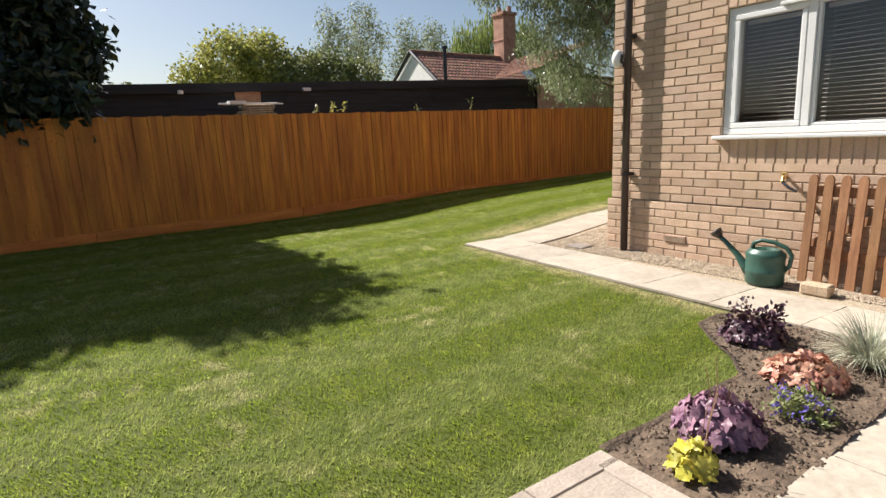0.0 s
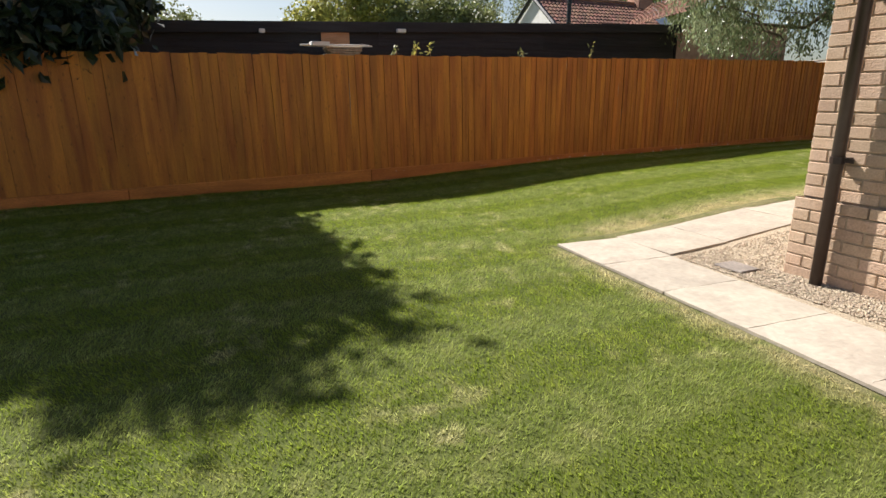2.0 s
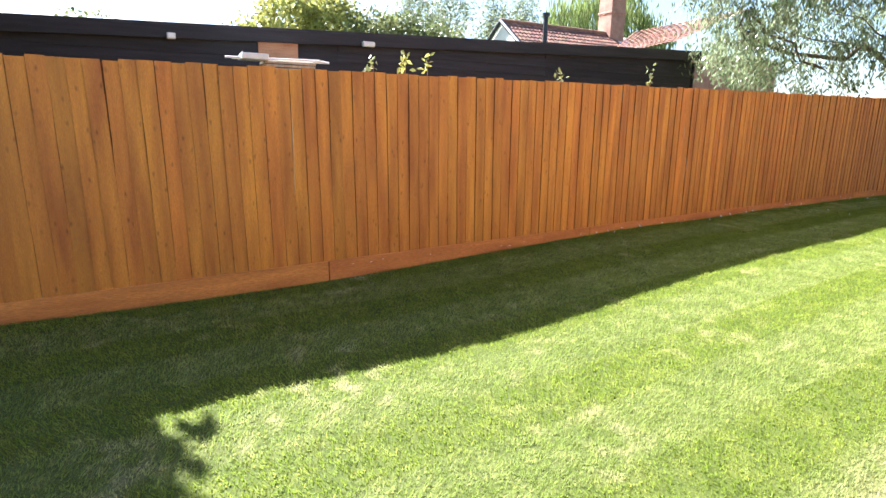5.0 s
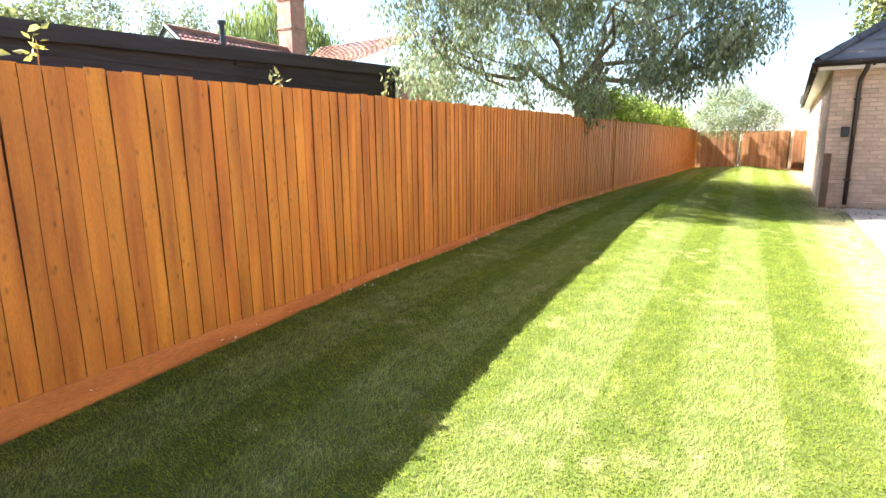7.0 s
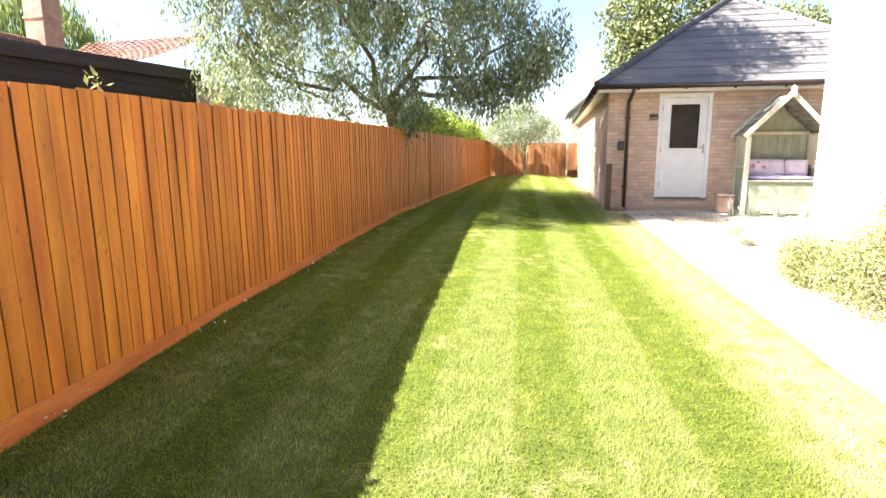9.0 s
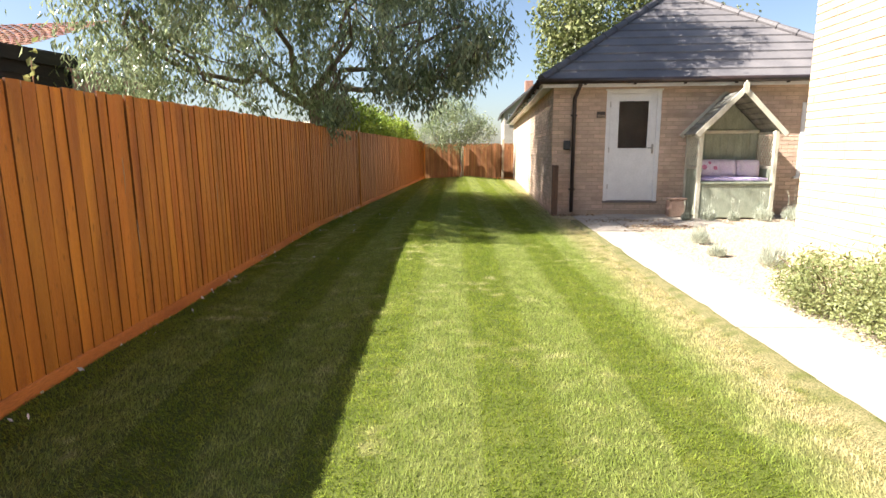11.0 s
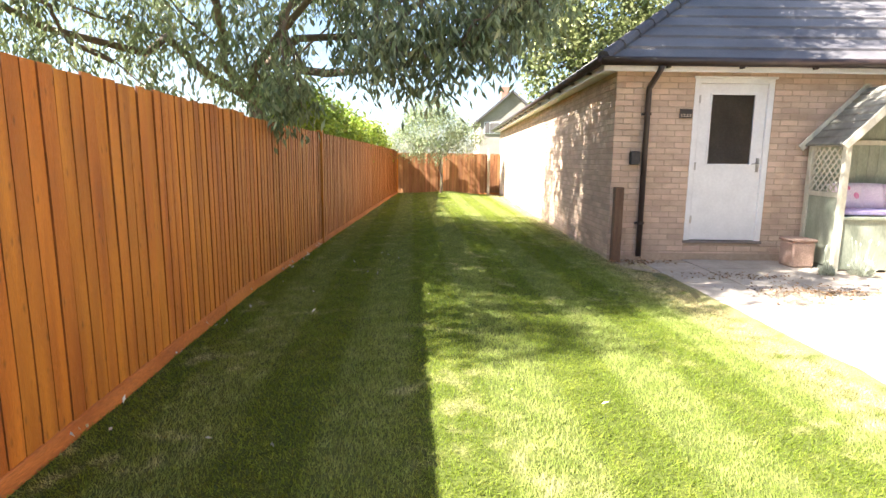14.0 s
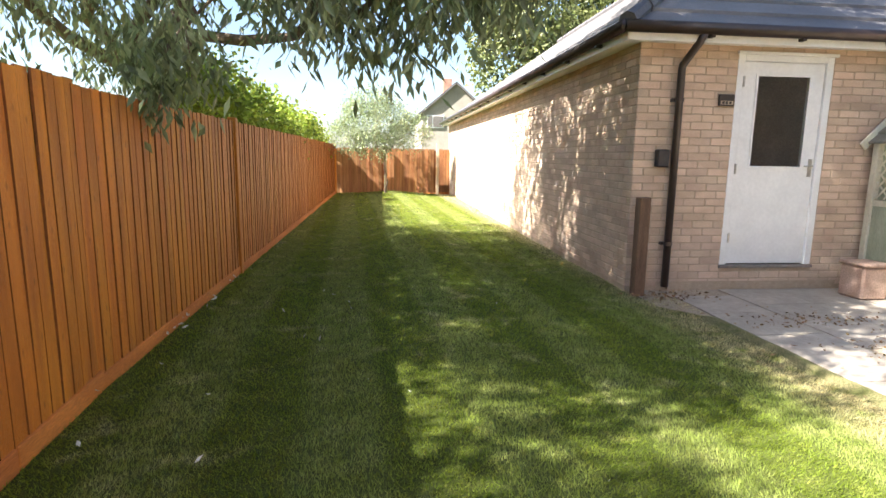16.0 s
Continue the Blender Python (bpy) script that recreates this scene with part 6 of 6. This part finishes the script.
# pale fountain grass
ob = empty("ornamental_grass", "pale variegated fountain grass by the paving", "grass plant", (8.67, 3.73, -0.11))
vv, ff = [], []
for k in range(420):
    a, L, up = g.uniform(0, 6.283), g.uniform(0.18, 0.36), g.uniform(0.45, 1.3)
    w = g.uniform(0.0025, 0.005)
    dx, dy = math.cos(a), math.sin(a)
    b = len(vv)
    for q in range(6):
        t = q / 5
        rr = 0.03 + L * t * math.cos(up * (1 - 0.2 * t)) * 0.9
        z = L * math.sin(up) * (1.7 * t - 0.95 * t * t * (1.25 if up < 0.9 else 0.9))
        ww = w * (1 - 0.85 * t)
        vv += [(dx * rr - dy * ww, dy * rr + dx * ww, max(z, 0.005)), (dx * rr + dy * ww, dy * rr - dx * ww, max(z, 0.005))]
    for q in range(5):
        ff.append((b + 2 * q, b + 2 * q + 1, b + 2 * q + 3, b + 2 * q + 2))
raw("foliage", vv, ff, M["leaf_grass"], ob)

# blue flowers
ob = empty("blue_flowers", "low blue-violet flowering plant with green leaves", "plant", (8.66, 2.97, -0.11))
cs = blob(g, 90, (0, 0, 0.05), (0.13, 0.13, 0.07), 0.1, 0.0)
v, f = leaves(cs, 8, 0.015, 0.03, 0.007, 0.0, g)
raw("foliage", v, f, M["leaf_bush"], ob)
cs = blob(g, 45, (0, 0, 0.06), (0.13, 0.13, 0.07), 0.7, 0.03)
v, f = leaves(cs, 6, 0.009, 0.014, 0.008, 0.0, g)
raw("petals", v, f, M["petal"], ob, "stuff")


# ---- watering can, trellis, block ----
def watering_can():
    ob = empty("watering_can", "dark green plastic watering can on the gravel", "watering can", (7.58, 4.95, -0.112), 8)
    bm = bmesh.new()
    rings = []
    for z, rx, ry in ((0, 0.125, 0.10), (0.015, 0.135, 0.108), (0.09, 0.137, 0.11), (0.10, 0.142, 0.115), (0.11, 0.137, 0.11), (0.20, 0.135, 0.108), (0.23, 0.142, 0.114), (0.245, 0.135, 0.107), (0.27, 0.105, 0.085)):
        rings.append([bm.verts.new((rx * math.cos(2 * math.pi * k / 24), ry * math.sin(2 * math.pi * k / 24), z)) for k in range(24)])
    for a, b in zip(rings, rings[1:]):
        for k in range(24):
            bm.faces.new((a[k], a[(k + 1) % 24], b[(k + 1) % 24], b[k]))
    bm.faces.new(list(reversed(rings[0])))
    body = part("body", bm, M["can"], ob, smooth=True)
    bm = bmesh.new()
    rim = [bm.verts.new((0.105 * math.cos(2 * math.pi * k / 24), 0.085 * math.sin(2 * math.pi * k / 24), 0.27)) for k in range(24)]
    inner = [bm.verts.new((0.085 * math.cos(2 * math.pi * k / 24) - 0.01, 0.07 * math.sin(2 * math.pi * k / 24), 0.272)) for k in range(24)]
    down = [bm.verts.new((0.08 * math.cos(2 * math.pi * k / 24) - 0.01, 0.065 * math.sin(2 * math.pi * k / 24), 0.19)) for k in range(24)]
    for a, b in ((rim, inner), (inner, down)):
        for k in range(24):
            bm.faces.new((a[k], a[(k + 1) % 24], b[(k + 1) % 24], b[k]))
    bm.faces.new(down)
    part("mouth", bm, M["can"], body, smooth=True)
    bm = bmesh.new()
    tube(bm, [(-0.09, 0, 0.06), (-0.15, 0, 0.13), (-0.20, 0, 0.20), (-0.30, 0, 0.30), (-0.345, 0, 0.335)], [0.05, 0.035, 0.024, 0.018, 0.017], 12)
    part("spout", bm, M["can"], ob, smooth=True)
    bm = bmesh.new()
    tube(bm, [(-0.335, 0, 0.325), (-0.365, 0, 0.36), (-0.378, 0, 0.375)], [0.018, 0.045, 0.047], 14)
    part("rose", bm, M["can_dark"], ob, "dark brown sprinkler rose", smooth=True)
    bm = bmesh.new()
    tube(bm, [(-0.10, 0, 0.255), (-0.085, 0, 0.31), (-0.03, 0, 0.335), (0.06, 0, 0.325), (0.14, 0, 0.29), (0.175, 0, 0.235), (0.165, 0, 0.16), (0.132, 0, 0.12)], 0.016, 10)
    part("handle", bm, M["can"], ob, smooth=True)
    return ob


watering_can()


def trellis():
    ob = empty("wooden_trellis", "brown stained slatted timber panel leaning on brick", "trellis")
    lean = pose(7.70, HY - 0.115, -0.115, -4.0, 0, -7)
    for k in range(9):
        h = 0.82
        bm = bmesh.new()
        outline = [(0, 0), (0.062, 0), (0.062, h - 0.03), (0.048, h - 0.008), (0.031, h), (0.014, h - 0.008), (0, h - 0.03)]
        prism(bm, outline, -0.009, 0.009)
        bmesh.ops.transform(bm, matrix=lean @ pose(0.005 + 0.112 * k, -0.012, 0, 90), verts=bm.verts[:])
        bmesh.ops.recalc_face_normals(bm, faces=bm.faces[:])
        part("slat", bm, M["trellis"], ob)
    for z in (0.20, 0.66):
        part("rail", abox(-0.01, 0, z, 0.95, 0.03, z + 0.075, 0.004, lean), M["trellis"], ob)
    part("brace", abox(0.0, 0.031, 0, 1.0, 0.05, 0.06, 0.003, lean @ pose(0.03, 0, 0.25, 0, -30)), M["trellis"], ob)
    return ob


trellis()
box_thing("stone_block", 7.86, 4.87, -0.118, 8.05, 4.98, -0.035, M["stone"], "buff stone block on the gravel", "block", 0.012)
box_thing("drain_cover", 5.50, 5.02, -0.118, 5.72, 5.20, -0.10, M["sill"], "small grey drain cover in the gravel", "drain", 0.006)

# ---- gravel stones ----
g = np.random.default_rng(80)
xy = np.concatenate([g.uniform((5.22, 4.95), (9.0, 5.30), (9000, 2)), g.uniform((5.22, 5.28), (5.80, 8.2), (4600, 2))])
v, f = stones(g, xy, np.array([max(gz(p[1], 5.3) + 0.010, -0.114) for p in xy]), 0.009)
tagged(raw("gravel", v, f, M["pebble"]), "loose golden gravel beside the house wall", "gravel", kind="stuff")
xy = g.uniform((4.95, 8.2), (9.5, 15.2), (9000, 2))
xy = xy[xy[:, 0] > 4.9 - 0.02 * (xy[:, 1] - 8)]
v, f = stones(g, xy, 0.010, 0.018)
tagged(raw("gravel", v, f, M["pebble"]), "loose golden gravel round the lavender", "gravel", kind="stuff")


# ---- planting by the side wall and before the store ----
g = np.random.default_rng(90)
for label, balls, n, material in (
        ("broad green shrub spreading beside the path", [((5.5, 7.2, 0.28), (0.45, 0.9, 0.32)), ((5.48, 8.3, 0.27), (0.46, 0.9, 0.34)), ((5.40, 9.3, 0.20), (0.40, 0.6, 0.24))], 460, M["leaf_bush"]),
        ("taller green shrub against the house wall", [((5.6, 8.6, 0.62), (0.16, 0.5, 0.30)), ((5.62, 7.7, 0.60), (0.16, 0.45, 0.26))], 130, M["leaf_bush"])):
    ob = empty("shrub", label, "shrub", (5.4, 8.2, 0))
    bm = bmesh.new()
    rnd = random.Random(9)
    for c, rad in balls:
        for k in range(14):
            limb(bm, (c[0] - 5.4 + rnd.uniform(-0.05, 0.05), c[1] - 8.2, 0), (c[0] - 5.4 + rnd.uniform(-0.9, 0.9) * rad[0], c[1] - 8.2 + rnd.uniform(-0.9, 0.9) * rad[1], c[2] + rad[2] * 0.8), 0.008, 0.002, rnd, 0.2, 3)
    part("stalk", bm, M["bark"], ob)
    cs = np.concatenate([blob(g, n, (c[0] - 5.4, c[1] - 8.2, c[2]), rad, 0.35, 0.02) for c, rad in balls])
    v, f = leaves(cs, 20, 0.045, 0.036, 0.007, 0.0, g)
    v[:, 2] = np.maximum(v[:, 2], 0.012)
    raw("foliage", v, f, material, ob)


def lavender(x, y, r, h, seed, label, material):
    g = np.random.default_rng(seed)
    r, h = r * 0.85, h * 1.35
    ob = empty("lavender", label, "plant", (x, y, 0.003), 0, "lavender in the gravel bed")
    vv, ff = [], []
    for k in range(900):
        a, q = g.uniform(0, 6.283), g.uniform(0, 1) ** 0.5
        foot_q = 0.62 * q
        L = h * g.uniform(0.35, 1.0) * (1 - 0.45 * q * q)
        base = np.array([r * foot_q * math.cos(a), r * foot_q * math.sin(a), L * g.uniform(0.0, 0.55)])
        top = np.array([r * q * math.cos(a + g.uniform(-0.3, 0.3)), r * q * math.sin(a), base[2] + L * 0.55])
        turn = g.uniform(0, 6.283)
        s = np.array([math.cos(turn), math.sin(turn), 0]) * 0.0028
        b = len(vv)
        mid = base * 0.5 + top * 0.5
        vv += [tuple(base), tuple(mid - s), tuple(top), tuple(mid + s)]
        ff += [(b, b + 1, b + 2), (b, b + 2, b + 3)]
    raw("foliage", vv, ff, material, ob)
    for k in range(6):
        a, q = g.uniform(0, 6.283), g.uniform(0.2, 0.9)
        bm = bmesh.new()
        tx, ty, tz = r * q * math.cos(a), r * q * math.sin(a), h * g.uniform(1.15, 1.55)
        tube(bm, [(tx * 0.3, ty * 0.3, 0), (tx, ty, tz)], 0.0018, 4)
        tube(bm, [(tx, ty, tz), (tx * 1.05, ty * 1.05, tz + 0.035)], [0.005, 0.003], 5)
        part("flower_stem", bm, M["leaf_lav"], ob)


for k, (x, y, r, h) in enumerate(((6.24, 15.03, 0.12, 0.17), (6.61, 15.0, 0.19, 0.24), (7.05, 15.02, 0.14, 0.2), (7.54, 15.03, 0.22, 0.28), (8.05, 15.08, 0.22, 0.27), (8.6, 15.1, 0.2, 0.25),
                                  (5.55, 12.5, 0.19, 0.24), (5.42, 11.6, 0.15, 0.16), (5.75, 11.0, 0.2, 0.26), (5.9, 10.4, 0.2, 0.2), (6.6, 12.0, 0.2, 0.22), (7.4, 13.2, 0.2, 0.22))):
    lavender(x, y, r, h, 100 + k, "grey-green lavender clump in golden gravel", M["leaf_lav"])

# fallen leaves
g = np.random.default_rng(120)
c = np.concatenate([g.normal((5.55, 14.15, 0.035), (0.30, 0.14, 0.004), (260, 3)), g.normal((5.15, 14.85, 0.035), (0.35, 0.12, 0.004), (160, 3)), g.normal((5.4, 14.4, 0.035), (0.7, 0.5, 0.004), (80, 3)), g.normal((4.3, 15.75, 0.02), (0.2, 0.12, 0.004), (160, 3))])
v, f = leaves(c, 1, 0.0, 0.045, 0.010, 0.0, g)
v[:, 2] = np.clip(v[:, 2], 0.008, 0.045)
tagged(raw("fallen_leaves", v, f, M["litter"]), "dry brown fallen leaves on slabs and gravel", "leaves", kind="stuff")
ys = g.uniform(4, 17, 70)
c = np.stack([np.array([fence_x(q) for q in ys]) + g.exponential(0.05, 70) + 0.03, ys, np.array([lawn_z(0.8, q) + 0.03 for q in ys])], 1)
c = np.concatenate([c, np.stack([g.uniform(0.6, 2.6, 26), g.uniform(10.5, 16, 26), np.full(26, 0.10)], 1)])
v, f = leaves(c, 1, 0.0, 0.045, 0.009, 0.0, g)
v[:, 2] = np.maximum(v[:, 2], 0.015)
tagged(raw("pale_leaf_litter", v, f, M["white_bit"]), "pale bleached leaf litter along the fence foot", "leaves", kind="stuff")


# ---- bricks, last ----
PL = 0.405
win_hole = [(WX0 - HX, WZ0 - 0.24, WX1 - HX, WZ1 + 0.225)]
brick_face(house_ob, M["brick"], M["brick_joined"], 7.0, 54, win_hole, (0, 1.7, PL, 2.75), pose(HX, HY, 0), PL, 230)
brick_face(house_ob, M["brick"], M["brick_joined"], 7.0, 7, [], (0, 1.6, -0.2, PL), pose(HX - 0.03, HY - 0.03, 0), PL - 0.525, 60)
brick_face(house_ob, M["brick"], M["brick_joined"], HYE - HY, 54, [], (9, 9, 0, 0), pose(HX, HYE, 0, 0, 0, -90), PL)
brick_face(house_ob, M["brick"], M["brick_joined"], HYE - HY + 0.03, 7, [], (9, 9, 0, 0), pose(HX - 0.03, HYE, 0, 0, 0, -90), PL - 0.525)
soldier = brick_mesh("brick", 0.215, M["brick"])
for z in (WZ0 - 0.24, WZ1 + 0.006):
    for k in range(int((WX1 - WX0) / 0.075)):
        shared("brick", soldier, house_ob, pose(WX0 + 0.072 + 0.075 * k, HY, z, 0, -90, 0))
brick_face(store_ob, M["brick2"], M["brick2_joined"], OX1 - OX, 32, [(DX0 - OX, DZ0 - 0.03, DX1 - OX, DZ1), (8.55 - OX, 0.75, 9.6 - OX, 2.1)], (0, 2.4, 0, 2.5), pose(OX, OY, 0), 0.05, 290)
brick_face(store_ob, M["brick2"], M["brick2_joined"], OY1 - OY, 32, [], (99, 99, 0, 0), pose(OX, OY1, 0, 0, 0, -90), 0.05)
